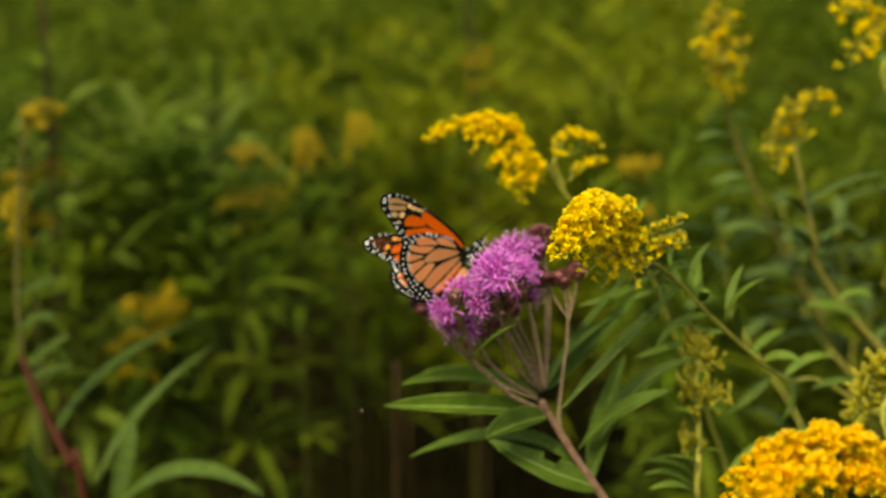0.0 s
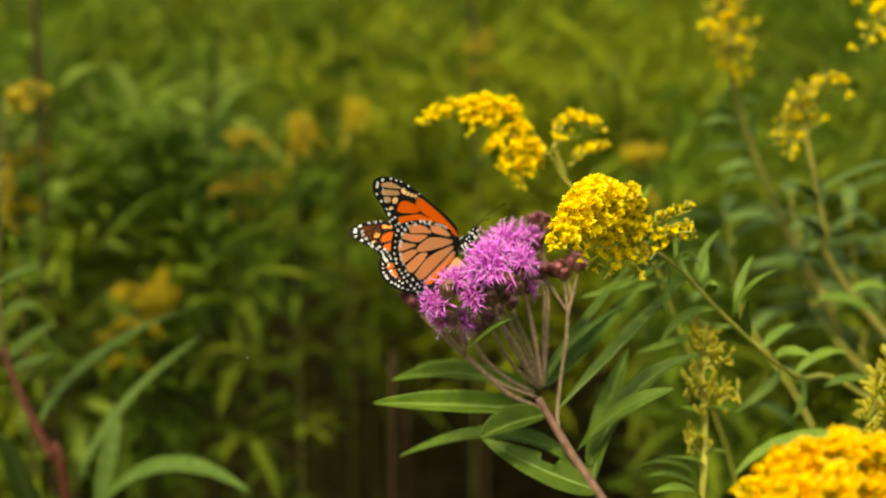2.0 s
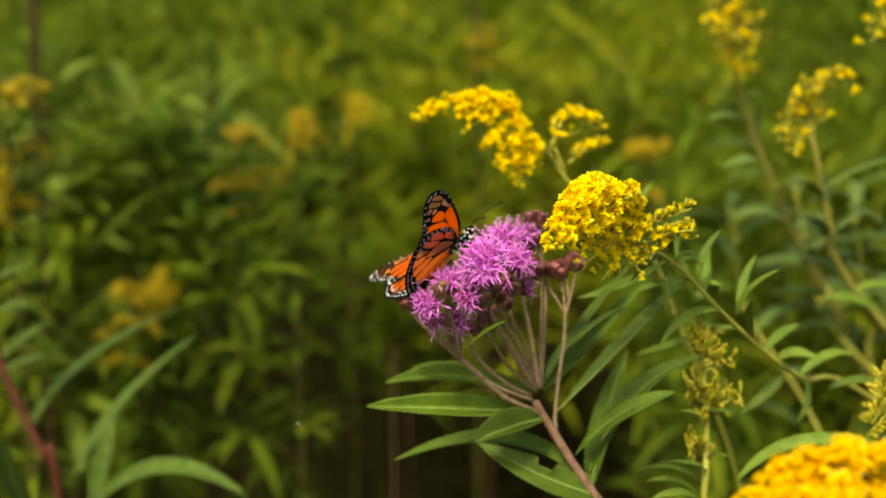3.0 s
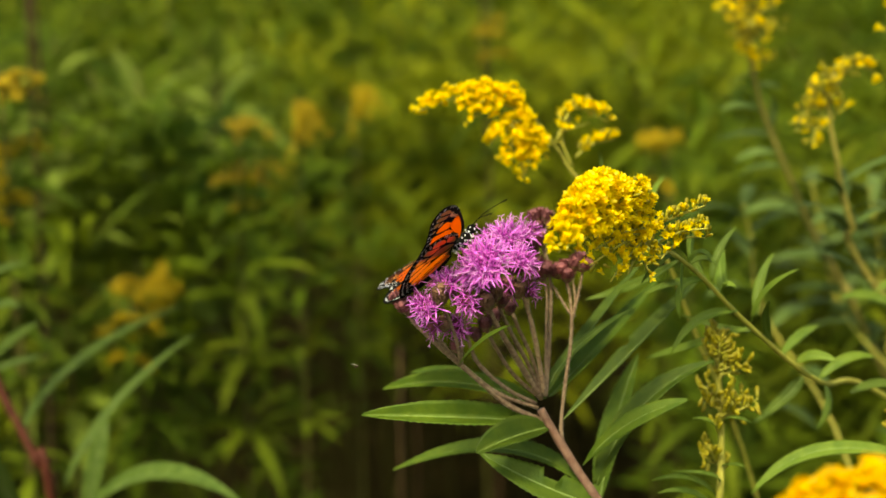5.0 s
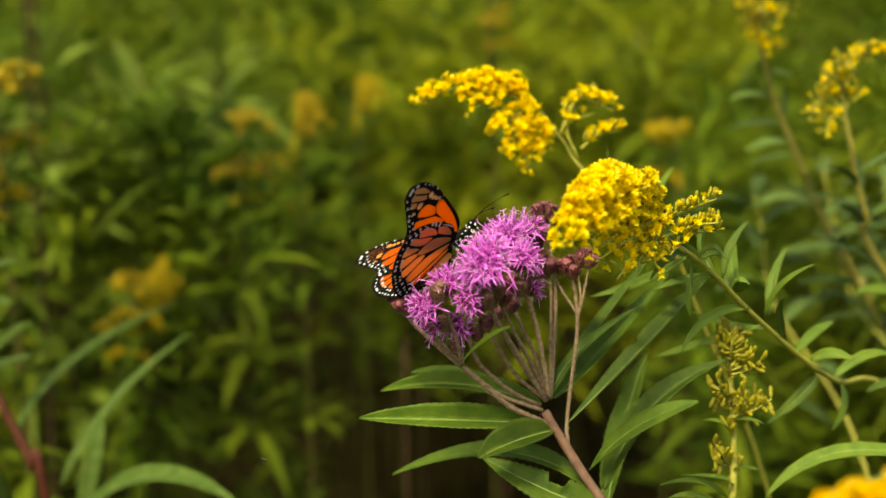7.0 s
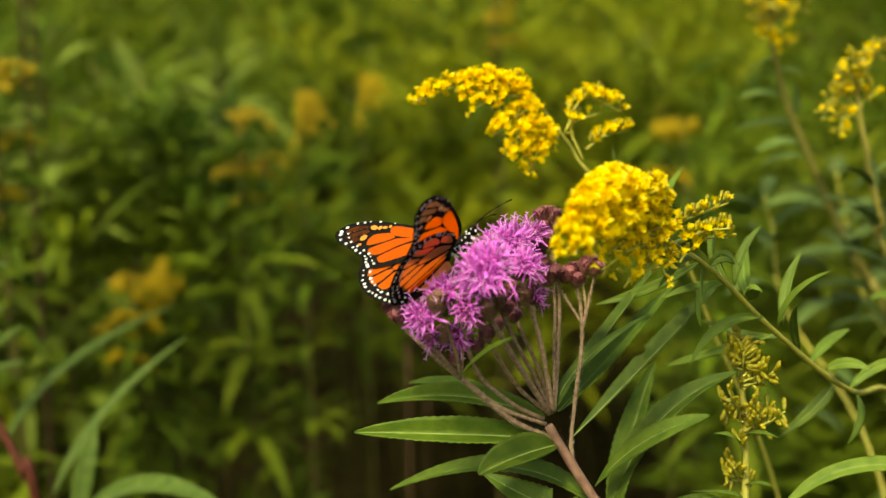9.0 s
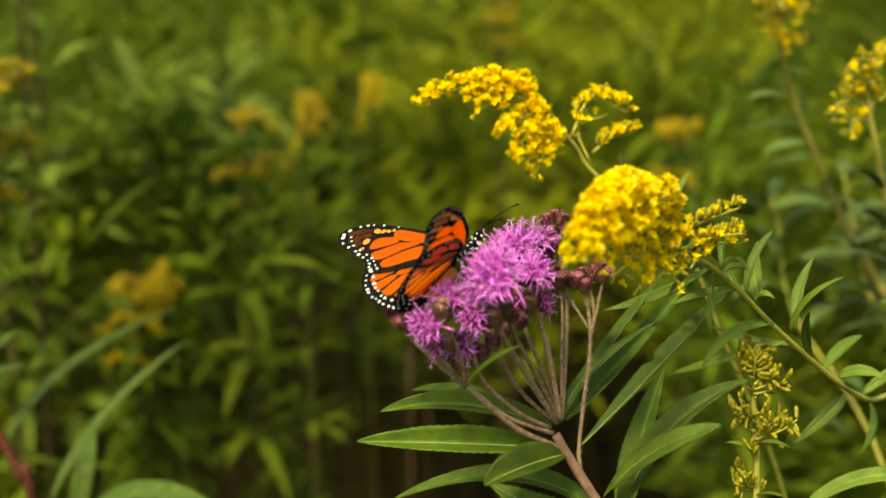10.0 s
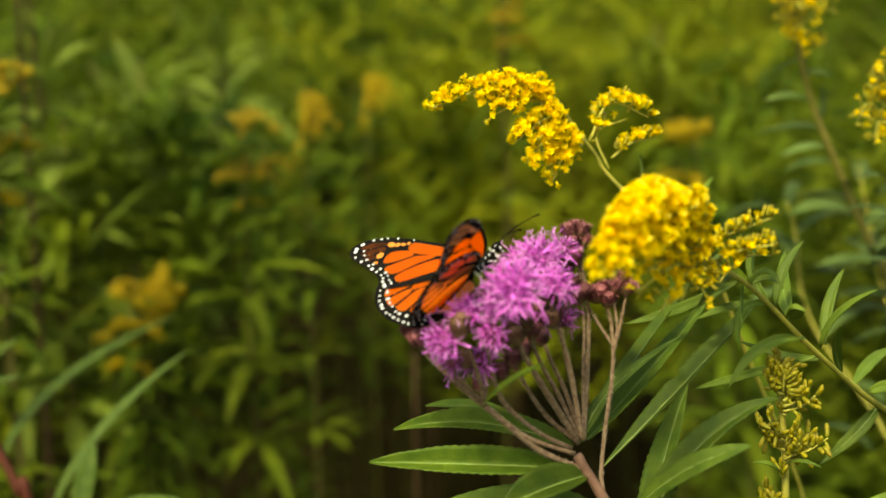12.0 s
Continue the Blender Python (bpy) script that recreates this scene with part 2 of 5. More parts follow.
def lathe(bm, prof, sides, slot=0, dent=0.0):
    rings = []
    for i, (r, z) in enumerate(prof):
        rings.append([bm.verts.new((r * (1 + dent * (-1) ** (k + i)) * math.cos(2 * math.pi * k / sides), r * (1 + dent * (-1) ** (k + i)) * math.sin(2 * math.pi * k / sides), z)) for k in range(sides)])
    for a, b in zip(rings, rings[1:]):
        for k in range(sides):
            bm.faces.new((a[k], a[(k + 1) % sides], b[(k + 1) % sides], b[k])).material_index = slot
    bm.faces.new(rings[0][::-1]).material_index = slot
    bm.faces.new(rings[-1]).material_index = slot


def petal(bm, base, way, out, length, width, curl, slot, inner=None):
    """A narrow strip of three cross rows that bends outwards."""
    way, out = Vector(way).normalized(), Vector(out).normalized()
    side = way.cross(out).normalized()
    last = None
    for s, w in ((0, 0.5), (0.5, 1.0), (0.85, 0.7), (1, 0.1)):
        q = Vector(base) + way * length * s + out * curl * length * s * s
        v = [bm.verts.new(q - side * w * width / 2), bm.verts.new(q + out * width * 0.12), bm.verts.new(q + side * w * width / 2)]
        if last:
            for a in (0, 1):
                bm.faces.new((last[a], last[a + 1], v[a + 1], v[a])).material_index = slot if s > 0.5 or inner is None else inner
        last = v


# ---- ground and meadow ----
def ground():
    bm = bmesh.new()
    def h(x, y):
        return 0.03 * noise.noise(Vector((x, y, 0)) * 0.9) + 0.012 * noise.noise(Vector((x, y, 3)) * 5)
    xs = [-1500, -300, -60, -15] + [-6 + 0.25 * i for i in range(49)] + [15, 60, 300, 1500]
    grid = [[bm.verts.new((x, y, h(x, y) if abs(x) < 7 and abs(y) < 7 else 0)) for x in xs] for y in xs]
    for r, s in zip(grid, grid[1:]):
        for k in range(len(xs) - 1):
            bm.faces.new((r[k], r[k + 1], s[k + 1], s[k]))
    ob = new("ground", mesh_of("ground", bm, SOIL))
    tagged(ob, "dark soil and litter under the meadow plants", "ground", kind="structure")


def strip_leaf(verts, faces, base, way, length, width, droop, rnd):
    """A cheap folded leaf for the plants further off."""
    b, d = Vector(base), Vector(way).normalized()
    side = d.cross(Vector((0, 0, 1))).normalized()
    k0 = len(verts)
    for i in range(4):
        s = i / 3
        w = width * (0.3, 1.0, 0.85, 0.03)[i] / 2
        q = b + d * length * s + Vector((0, 0, -droop * length * s * s))
        verts += [q - side * w + Vector((0, 0, w * 0.5)), q, q + side * w + Vector((0, 0, w * 0.5))]
    for i in range(3):
        for a in (0, 1):
            j = k0 + 3 * i + a
            faces.append((j, j + 1, j + 4, j + 3))


def field_plant(seed, height, n_leaves, plume, name, label, stem_mat, leaf_len=0.085, leaf_mat=None):
    """A meadow plant at the origin: stem, leaves round it, and a plume of small flower heads where it blooms."""
    rnd = random.Random(seed)
    ob = thing(name, (0, 0, 0), label, "plant", "meadow plants")
    lean = Vector((0, 0, 0)) if plume else Vector((rnd.uniform(-0.12, 0.12), rnd.uniform(-0.12, 0.12), 0))
    line = [Vector((0, 0, 0)), lean * 0.35 + Vector((0, 0, height * 0.4)), lean + Vector((0, 0, height * 0.8)), lean * 1.5 + Vector((0, 0, height))]
    bm = bmesh.new()
    c = tube(bm, line, 0.0032, 0.0012, 6, 5)
    part("stem", bm, stem_mat, ob)
    verts, faces = [], []
    for i in range(n_leaves):
        s = 0.58 + 0.42 * (i + rnd.random()) / n_leaves
        q = c[min(int(s * (len(c) - 1)), len(c) - 1)]
        a = i * 2.4 + rnd.uniform(-0.5, 0.5)
        z = rnd.uniform(-0.1, 0.9)
        strip_leaf(verts, faces, q, (math.cos(a), math.sin(a), z), leaf_len * rnd.uniform(0.6, 1.25) * (1.15 - 0.5 * s), leaf_len * 0.115 * rnd.uniform(0.8, 1.3), rnd.uniform(0.1, 0.7), rnd)
    me = bpy.data.meshes.new("foliage")
    me.from_pydata([tuple(v) for v in verts], [], faces)
    me.materials.append(leaf_mat or FIELD_LEAF)
    me.shade_smooth()
    hang("foliage", me, ob)
    if plume:
        bm = bmesh.new()
        for r in range(plume):
            a = rnd.uniform(0, 6.28)
            b = c[-1] - Vector((0, 0, 0.07 * rnd.random()))
            L = rnd.uniform(0.015, 0.045)
            for k in range(26):
                s = (k + 0.5) / 26
                q = b + Vector((math.cos(a) * L * s, math.sin(a) * L * s, L * (0.8 * s - 0.9 * s * s) + 0.004)) + Vector([rnd.gauss(0, 0.0025) for _ in range(3)])
                bmesh.ops.create_icosphere(bm, subdivisions=1, radius=rnd.uniform(0.0016, 0.003), matrix=Matrix.Translation(q))
        tagged(part("plume", bm, FIELD_GOLD, ob, "yellow plume of tiny flower heads"), kind="stuff")
    return ob


def meadow():
    rnd = random.Random(7)
    plain = "tall green meadow herb with narrow drooping leaves"
    kinds = [field_plant(100 + i, 1.06 + 0.06 * i, 46, 0, "meadow_herb", plain, FIELD_STEM, 0.115 + 0.012 * (i % 4)) for i in range(6)]
    kinds += [field_plant(200 + i, 1.14 + 0.05 * i, 60, 0, "meadow_herb", "tall meadow herb with a reddish brown stem", DRY_STEM, 0.08) for i in range(2)]
    # the same kind of herb, its foliage coloured darker in place of shade
    deep = [field_plant(500 + i, 1.08 + 0.06 * i, 50, 0, "meadow_herb", "tall meadow herb with narrow leaves, shade put into their dark green", FIELD_STEM, 0.12, SHADE_TONED_LEAF) for i in range(3)]
    golds = [field_plant(300 + i, 1.12 + 0.04 * i, 40, 6, "goldenrod", "goldenrod in yellow bloom among the meadow herbs", FIELD_STEM, 0.08) for i in range(3)]
    for i, k in enumerate(kinds + deep + golds):
        k.location = (2.2 * math.sin(1.4 + 0.23 * i), -0.57 + (1.5 + 0.13 * (i % 4)) * math.cos(1.4 + 0.23 * i), 0)
    count = 0
    while count < 195:
        d = 1.75 + 2.8 * rnd.random() ** 0.8
        x = rnd.gauss(0, 1) * (0.34 * d + 0.12)
        y = -0.57 + d
        if -0.08 < x / d < 0.16 and d < 2.3:
            continue
        top = 1.16 + 0.02 * d
        # left of the middle mostly the herbs with shade in their leaf colour
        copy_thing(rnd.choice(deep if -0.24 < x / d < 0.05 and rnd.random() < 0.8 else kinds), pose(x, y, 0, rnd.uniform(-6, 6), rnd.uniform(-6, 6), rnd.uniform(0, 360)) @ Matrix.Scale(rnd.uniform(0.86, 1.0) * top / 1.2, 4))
        count += 1
    for i in range(12):
        copy_thing(rnd.choice(kinds), pose(0.36 + 0.045 * i + rnd.uniform(-0.02, 0.02), rnd.uniform(0.5, 0.85), 0, rnd.uniform(-6, 6), rnd.uniform(-6, 6), 37 * i) @ Matrix.Scale(rnd.uniform(0.9, 1.0), 4))
    broad = field_plant(400, 1.2, 26, 0, "meadow_herb", "meadow herb with long pale green leaves", FIELD_STEM, 0.15, PALE_LEAF)
    broad.location = (-1.3, 0.2, 0)
    for i in range(16):
        copy_thing(broad, pose(-0.7 + 0.027 * i, 0.85 + 0.5 * rnd.random(), 0, rnd.uniform(-5, 5), rnd.uniform(-5, 5), 77 * i) @ Matrix.Scale(rnd.uniform(0.9, 1.06), 4))
    for i in range(50):
        a, d = 0.6 + 5.1 * i / 50 + rnd.uniform(-0.05, 0.05), 1.2 + 1.8 * rnd.random()
        copy_thing(rnd.choice(kinds), pose(d * math.sin(a), -0.57 + d * math.cos(a), 0, rnd.uniform(-6, 6), rnd.uniform(-6, 6), 53 * i) @ Matrix.Scale(rnd.uniform(0.85, 1.0), 4))
    # blooming plants among them
    for (x, y, top), k in (((-0.331, 0.760, 1.056), 0), ((-0.276, 0.740, 1.069), 1), ((-0.303, 0.720, 1.042), 2), ((-0.208, 0.780, 1.215), 0), ((-0.152, 0.800, 1.216), 1), ((-0.198, 0.840, 1.176), 2), ((-0.291, 0.700, 1.090), 2), ((-0.283, 0.720, 1.059), 1), ((0.222, 0.900, 1.181), 0), ((-0.119, 1.100, 1.194), 1), ((0.041, 1.200, 1.297), 2), ((-0.353, 0.550, 1.286), 0), ((-0.357, 0.550, 1.202), 1)):
        copy_thing(golds[k], pose(x, y, 0, 0, 0, 90 * k + 200 * x) @ Matrix.Scale((top + 0.012) / (1.14 + 0.04 * k), 4))
    # the meadow further off and behind
    verts, faces, sunny, sunny_faces = [], [], [], []
    for i in range(100000):
        if i % 13 < 6:
            a, r = rnd.gauss(0, 0.45), 1.5 + 8.7 * rnd.random() ** 2.0
        elif i % 13 < 11:
            a, r = rnd.uniform(0, 6.283), 0.25 + 9.3 * rnd.random() ** 1.4
        else:
            a, r = rnd.uniform(0, 6.283), 9 + 30 * rnd.random()
        x, y = math.sin(a) * r, -0.57 + math.cos(a) * r
        hollow = -0.12 < math.tan(a) < (0.25 if r < 1.6 else 0.165) and r < 2.3 and y > 0
        top = min(1.06 + 0.12 * noise.noise(Vector((x, y, 0)) * 2.3) + 0.12 * noise.noise(Vector((x, y, 5)) * 7) + 0.035 * r, 1.34)
        if r < 1.2:
            top *= 0.6
        if hollow or r < 0.75:
            top = (0.12 if hollow else 0.42) + 0.1 * noise.noise(Vector((x, y, 9)) * 6)
        z = max(0.02, top - 0.75 * rnd.random() ** 1.3)
        if 2.2 <= r < 4.4 and -0.2 < math.tan(a) < 0.24 and y > 0:
            z = max(z, 0.6 + 0.3 * rnd.random())
        if r < 3 and -0.34 < math.tan(a) < -0.06 and y > 0 and z < 1.0 and rnd.random() < 0.72:
            continue
        b = rnd.uniform(0, 6.283)
        big = 4.5 if r > 9 else min(1.7, 0.7 + 0.4 * r / 1.5)
        # far off and more to the right, leaves get the colour with sunlight in it
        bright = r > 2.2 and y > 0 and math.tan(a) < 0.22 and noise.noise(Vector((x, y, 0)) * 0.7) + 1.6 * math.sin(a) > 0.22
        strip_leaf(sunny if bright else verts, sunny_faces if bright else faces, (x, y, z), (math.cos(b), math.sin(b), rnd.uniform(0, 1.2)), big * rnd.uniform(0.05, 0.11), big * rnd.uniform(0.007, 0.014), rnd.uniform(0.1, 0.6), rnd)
    me = bpy.data.meshes.new("far_meadow")
    me.from_pydata([tuple(v) for v in verts], [], faces)
    me.materials.append(FIELD_LEAF)
    ob = new("far_meadow", me)
    tagged(ob, "dense green foliage of the meadow further off", "meadow", kind="stuff")
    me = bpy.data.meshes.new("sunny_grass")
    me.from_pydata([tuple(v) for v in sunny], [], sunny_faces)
    me.materials.append(SUN_TONED_LEAF)
    tagged(new("sunny_grass", me), "far meadow grass and leaves, sunlight put into their yellow-green colour", "grass", kind="stuff")


def dry_stalks():
    for x, y, top, lx in ((-0.055, 0.72, 0.994, 0.004), (-0.40, 0.72, 1.36, 0.02), (0.07, 1.3, 1.36, -0.04), (-0.43, 0.95, 1.42, -0.02), (-0.05, 1.1, 0.8, 0.0)):
        ob = thing("dry_stalk", (x, y, 0), "bare brown stalk standing among the herbs", "stalk", "dry stalks")
        bm = bmesh.new()
        tube(bm, [(x, y, 0), (x + lx * 0.3, y, top * 0.5), (x + lx, y, top)], 0.0042, 0.0022, 7, 8, 0, 0.2)
        part("stem", bm, DRY_STEM, ob)


# ---- ironweed ----
def floret_mesh(seed):
    rnd = random.Random(seed)
    bm = bmesh.new()
    L = rnd.uniform(0.0042, 0.0055)
    lathe(bm, [(0.0004, 0), (0.0004, L * 0.6), (0.0009, L)], 5, 2)
    for k in range(5):
        a = k * 1.2566 + rnd.uniform(-0.2, 0.2)
        out = Vector((math.cos(a), math.sin(a), 0))
        petal(bm, Vector((0, 0, L)) + out * 0.0006, Vector((0, 0, 1)) + out * rnd.uniform(0.4, 1.0), out - Vector((0, 0, 0.3)), rnd.uniform(0.0044, 0.0066), 0.00085, rnd.uniform(0.1, 0.8), 0, 3)
    H = L + (0.0082 if seed == 3 else 0.004)
    tube(bm, [(0, 0, L), (0.0002, 0, L + 0.0022), (0.0008, 0.0003, H)], 0.0003, 0.0002, 4, 2, 1)
    for s in (-1, 1):
        tube(bm, [(0.0008, 0.0003, H), (0.0008 + s * 0.0008, 0.0006, H + 0.0009), (0.0008 + s * 0.0018, 0.0003, H + 0.0009)], 0.0002, 0.00015, 4, 2, 1)
    return mesh_of("floret", bm, PINK, STYLE, MAGENTA, ROSE)


def involucre_mesh(seed, closed, upper=None, lower=None):
    """An urn of overlapping bracts."""
    rnd = random.Random(seed)
    bm = bmesh.new()
    prof = [(0.0008, 0), (0.0022, 0.0012), (0.0029, 0.0032), (0.0028, 0.0052), (0.0024, 0.0066)]
    if closed:
        prof += [(0.0012, 0.0076)]
    lathe(bm, prof, 12, 0)
    for row in range(7):
        z = 0.0006 + row * 0.0009
        r = (0.0016, 0.0023, 0.0028, 0.003, 0.0029, 0.0027, 0.0025)[row]
        for k in range(11):
            a = (k + 0.5 * (row % 2)) * math.pi / 5.5 + rnd.uniform(-0.1, 0.1)
            out = Vector((math.cos(a), math.sin(a), 0))
            petal(bm, out * r * 0.95 + Vector((0, 0, z)), Vector((0, 0, 1)) + out * 0.15, out, 0.0017, 0.0013, rnd.uniform(0.2, 0.9), 1 if row < 3 else 0)
    return mesh_of("bracts", bm, upper or BRACT, lower or BRACT_FOOT)


def ironweed():
    rnd = random.Random(3)
    fork = Vector((0.0395, -0.0219, 1.2082))
    foot = (0.24, 0.02, 0.0)
    ob = thing("ironweed", foot, "purple ironweed with a flat flower cluster and lance leaves", "plant")
    bm = bmesh.new()
    tube(bm, [foot, (0.225, 0.012, 0.45), (0.19, -0.002, 0.74), (0.155, -0.014, 0.93), (0.125, -0.024, 1.04), (0.0956, -0.0310, 1.1162), (0.0818, -0.0295, 1.1403), (0.0694, -0.0277, 1.1613), (0.0532, -0.0251, 1.1856), (0.0436, -0.0226, 1.2010), fork], 0.0029, 0.0015, 10, 8, 0, 0.12)
    stem = part("stem", bm, IRON_STEM, ob, "purple-brown hairy stem")
    bm = bmesh.new()
    line = spline([(0.0806, -0.0290, 1.1426), (0.0694, -0.0277, 1.1613), (0.0532, -0.0251, 1.1856), (0.0436, -0.0226, 1.2010), fork], 40)
    for k in range(520):
        i = rnd.randrange(len(line) - 1)
        q, ax = Vector(line[i]), (Vector(line[i + 1]) - Vector(line[i])).normalized()
        w = ax.orthogonal().normalized()
        w.rotate(Matrix.Rotation(rnd.uniform(0, 6.28), 3, ax))
        s = ax.cross(w) * 0.00007
        f = q + w * 0.0013 + ax * rnd.uniform(-0.002, 0.002)
        bm.faces.new([bm.verts.new(v) for v in (f - s, f + s, f + w * rnd.uniform(0.0008, 0.0017) + ax * rnd.uniform(-0.0004, 0.0004))])
    tagged(part("hairs", bm, PEDUNCLE, stem, "fine pale hairs"), kind="stuff")
    def stalk(pts, r):
        bm = bmesh.new()
        c = tube(bm, pts, r * 0.7, r * 0.52, 7, 6, 0, 0.2)
        ob_stalk = part("stalk", bm, PEDUNCLE, ob)
        bm = bmesh.new()
        for k in range(int(len(c) * 9)):
            n = rnd.randrange(len(c) - 1)
            ax = (c[n + 1] - c[n]).normalized()
            w = ax.orthogonal().normalized()
            w.rotate(Matrix.Rotation(rnd.uniform(0, 6.28), 3, ax))
            f = c[n].lerp(c[n + 1], rnd.random()) + w * r * 0.6
            s = ax * 0.00006
            bm.faces.new([bm.verts.new(v) for v in (f - s, f + s, f + w * rnd.uniform(0.0004, 0.0009) + ax * rnd.uniform(0, 0.0006))])
        tagged(hang("hairs", mesh_of("hairs", bm, PALE_HAIR), ob_stalk), kind="stuff")

    # flower stalks, from the fork to the heads
    stalk([(0.0407, -0.0218, 1.2033), (0.0282, -0.0260, 1.2108), (0.0203, -0.0290, 1.2182), (0.0091, -0.0340, 1.2301)], 0.0016)
    stalk([(0.0385, -0.0222, 1.2089), (0.0239, -0.0270, 1.2161), (0.0143, -0.0310, 1.2249), (0.0060, -0.0360, 1.2347), (0.0015, -0.0390, 1.2417)], 0.0011)
    stalk([(0.0091, -0.0340, 1.2301), (0.0008, -0.0370, 1.2385), (-0.0063, -0.0385, 1.2463), (-0.0107, -0.0395, 1.2521)], 0.0013)
    stalk([(0.0091, -0.0340, 1.2301), (0.0039, -0.0380, 1.2371), (-0.0011, -0.0420, 1.2444), (-0.0036, -0.0440, 1.2505)], 0.0009)
    stalk([(0.0091, -0.0340, 1.2301), (0.0077, -0.0410, 1.2413), (0.0045, -0.0460, 1.2524), (0.0022, -0.0500, 1.2577)], 0.0011)
    stalk([(0.0091, -0.0340, 1.2301), (0.0097, -0.0370, 1.2411), (0.0085, -0.0360, 1.2472), (0.0073, -0.0360, 1.2520)], 0.0009)
    stalk([(0.0376, -0.0222, 1.2107), (0.0271, -0.0270, 1.2179), (0.0164, -0.0320, 1.2290), (0.0126, -0.0360, 1.2382), (0.0101, -0.0420, 1.2512)], 0.0012)
    stalk([(0.0397, -0.0222, 1.2126), (0.0288, -0.0260, 1.2238), (0.0210, -0.0320, 1.2382), (0.0167, -0.0360, 1.2481)], 0.0011)
    stalk([(0.0397, -0.0222, 1.2126), (0.0322, -0.0300, 1.2279), (0.0252, -0.0370, 1.2415), (0.0199, -0.0430, 1.2532), (0.0178, -0.0460, 1.2628)], 0.0014)
    stalk([(0.0397, -0.0222, 1.2126), (0.0305, -0.0200, 1.2267), (0.0230, -0.0180, 1.2396), (0.0156, -0.0210, 1.2515), (0.0139, -0.0260, 1.2595)], 0.0011)
    stalk([(0.0402, -0.0220, 1.2139), (0.0339, -0.0240, 1.2281), (0.0280, -0.0280, 1.2404), (0.0236, -0.0310, 1.2511), (0.0216, -0.0360, 1.2611)], 0.0012)
    stalk([(0.0406, -0.0220, 1.2143), (0.0359, -0.0180, 1.2283), (0.0303, -0.0150, 1.2404), (0.0268, -0.0150, 1.2520), (0.0266, -0.0180, 1.2656)], 0.0011)
    stalk([(0.0410, -0.0220, 1.2139), (0.0388, -0.0240, 1.2270), (0.0362, -0.0270, 1.2412), (0.0326, -0.0300, 1.2541), (0.0299, -0.0330, 1.2635)], 0.0013)
    stalk([(0.0410, -0.0220, 1.2139), (0.0379, -0.0200, 1.2301), (0.0352, -0.0200, 1.2424), (0.0342, -0.0220, 1.2518)], 0.0009)
    stalk([(0.0415, -0.0210, 1.2130), (0.0430, -0.0140, 1.2315), (0.0436, -0.0100, 1.2506), (0.0424, -0.0090, 1.2615), (0.0407, -0.0070, 1.2710)], 0.0011)
    stalk([(0.0415, -0.0210, 1.2130), (0.0416, -0.0160, 1.2322), (0.0420, -0.0120, 1.2490), (0.0410, -0.0120, 1.2583)], 0.0009)
    stalk([(0.0412, -0.0080, 1.2646), (0.0393, -0.0050, 1.2717), (0.0382, -0.0040, 1.2770)], 0.0008)
    stalk([(0.0481, -0.0225, 1.1946), (0.0476, -0.0200, 1.2018), (0.0491, -0.0165, 1.2160), (0.0511, -0.0145, 1.2317), (0.0514, -0.0138, 1.2423), (0.0505, -0.0130, 1.2515), (0.0487, -0.0125, 1.2576)], 0.0011)
    stalk([(0.0515, -0.0138, 1.2414), (0.0526, -0.0139, 1.2495), (0.0511, -0.0140, 1.2589)], 0.0007)
    stalk([(0.0515, -0.0138, 1.2414), (0.0538, -0.0139, 1.2517), (0.0554, -0.0135, 1.2609)], 0.0008)
    stalk([(0.0510, -0.0138, 1.2437), (0.0468, -0.0110, 1.2498), (0.0429, -0.0095, 1.2559)], 0.0006)

    florets = [floret_mesh(i) for i in range(4)]
    urns = [involucre_mesh(i, False) for i in range(2)]
    buds = [involucre_mesh(10 + i, True) for i in range(2)]
    olives = [involucre_mesh(20 + i, True, BRACT_OLIVE, BRACT_FOOT) for i in range(2)]
    # heads: place of the urn's foot, the way it faces, number of florets, size
    def bloom(at, way, n, size):
        way = Vector(way).normalized()
        h = hang("flower_head", rnd.choice(urns), ob, toward(at, way, size, rnd.uniform(0, 6)), "")
        u = way.orthogonal().normalized()
        v = way.cross(u)
        for k in range(n):
            s = math.sqrt((k + 0.5) / n)
            a = k * 2.39996
            d = (way + (u * math.cos(a) + v * math.sin(a)) * s * 1.3).normalized()
            q = Vector(at) + way * 0.0052 * size + (u * math.cos(a) + v * math.sin(a)) * s * 0.0016
            hang("floret", rnd.choice(florets), h, toward(q, d, size * rnd.uniform(0.48, 0.78), rnd.uniform(0, 6)))

    # open heads
    bloom((0.0191, -0.0475, 1.2675), (-0.1, -0.72, 0.7), 48, 1.35)
    bloom((0.0190, -0.0433, 1.2640), (-0.45, -0.6, 0.45), 22, 1.05)
    bloom((0.0261, -0.0226, 1.2690), (0.05, -0.25, 1.0), 32, 1.08)
    bloom((0.0226, -0.0192, 1.2706), (-0.3, -0.15, 0.9), 10, 0.80)
    bloom((0.0267, -0.0338, 1.2654), (0.55, -0.4, 0.7), 26, 1.05)
    bloom((0.0307, -0.0282, 1.2563), (0.7, -0.35, 0.25), 9, 0.80)
    bloom((0.0065, -0.0435, 1.2595), (-0.35, -0.45, 0.75), 22, 1.00)
    bloom((0.0145, -0.0364, 1.2636), (-0.35, -0.3, 0.85), 13, 0.80)
    bloom((-0.0009, -0.0462, 1.2539), (-0.3, -0.65, 0.45), 18, 0.95)
    bloom((0.0127, -0.0458, 1.2597), (-0.25, -0.8, -0.05), 12, 0.85)
    bloom((0.0083, -0.0327, 1.2456), (-0.1, -0.7, 0.1), 14, 0.85)
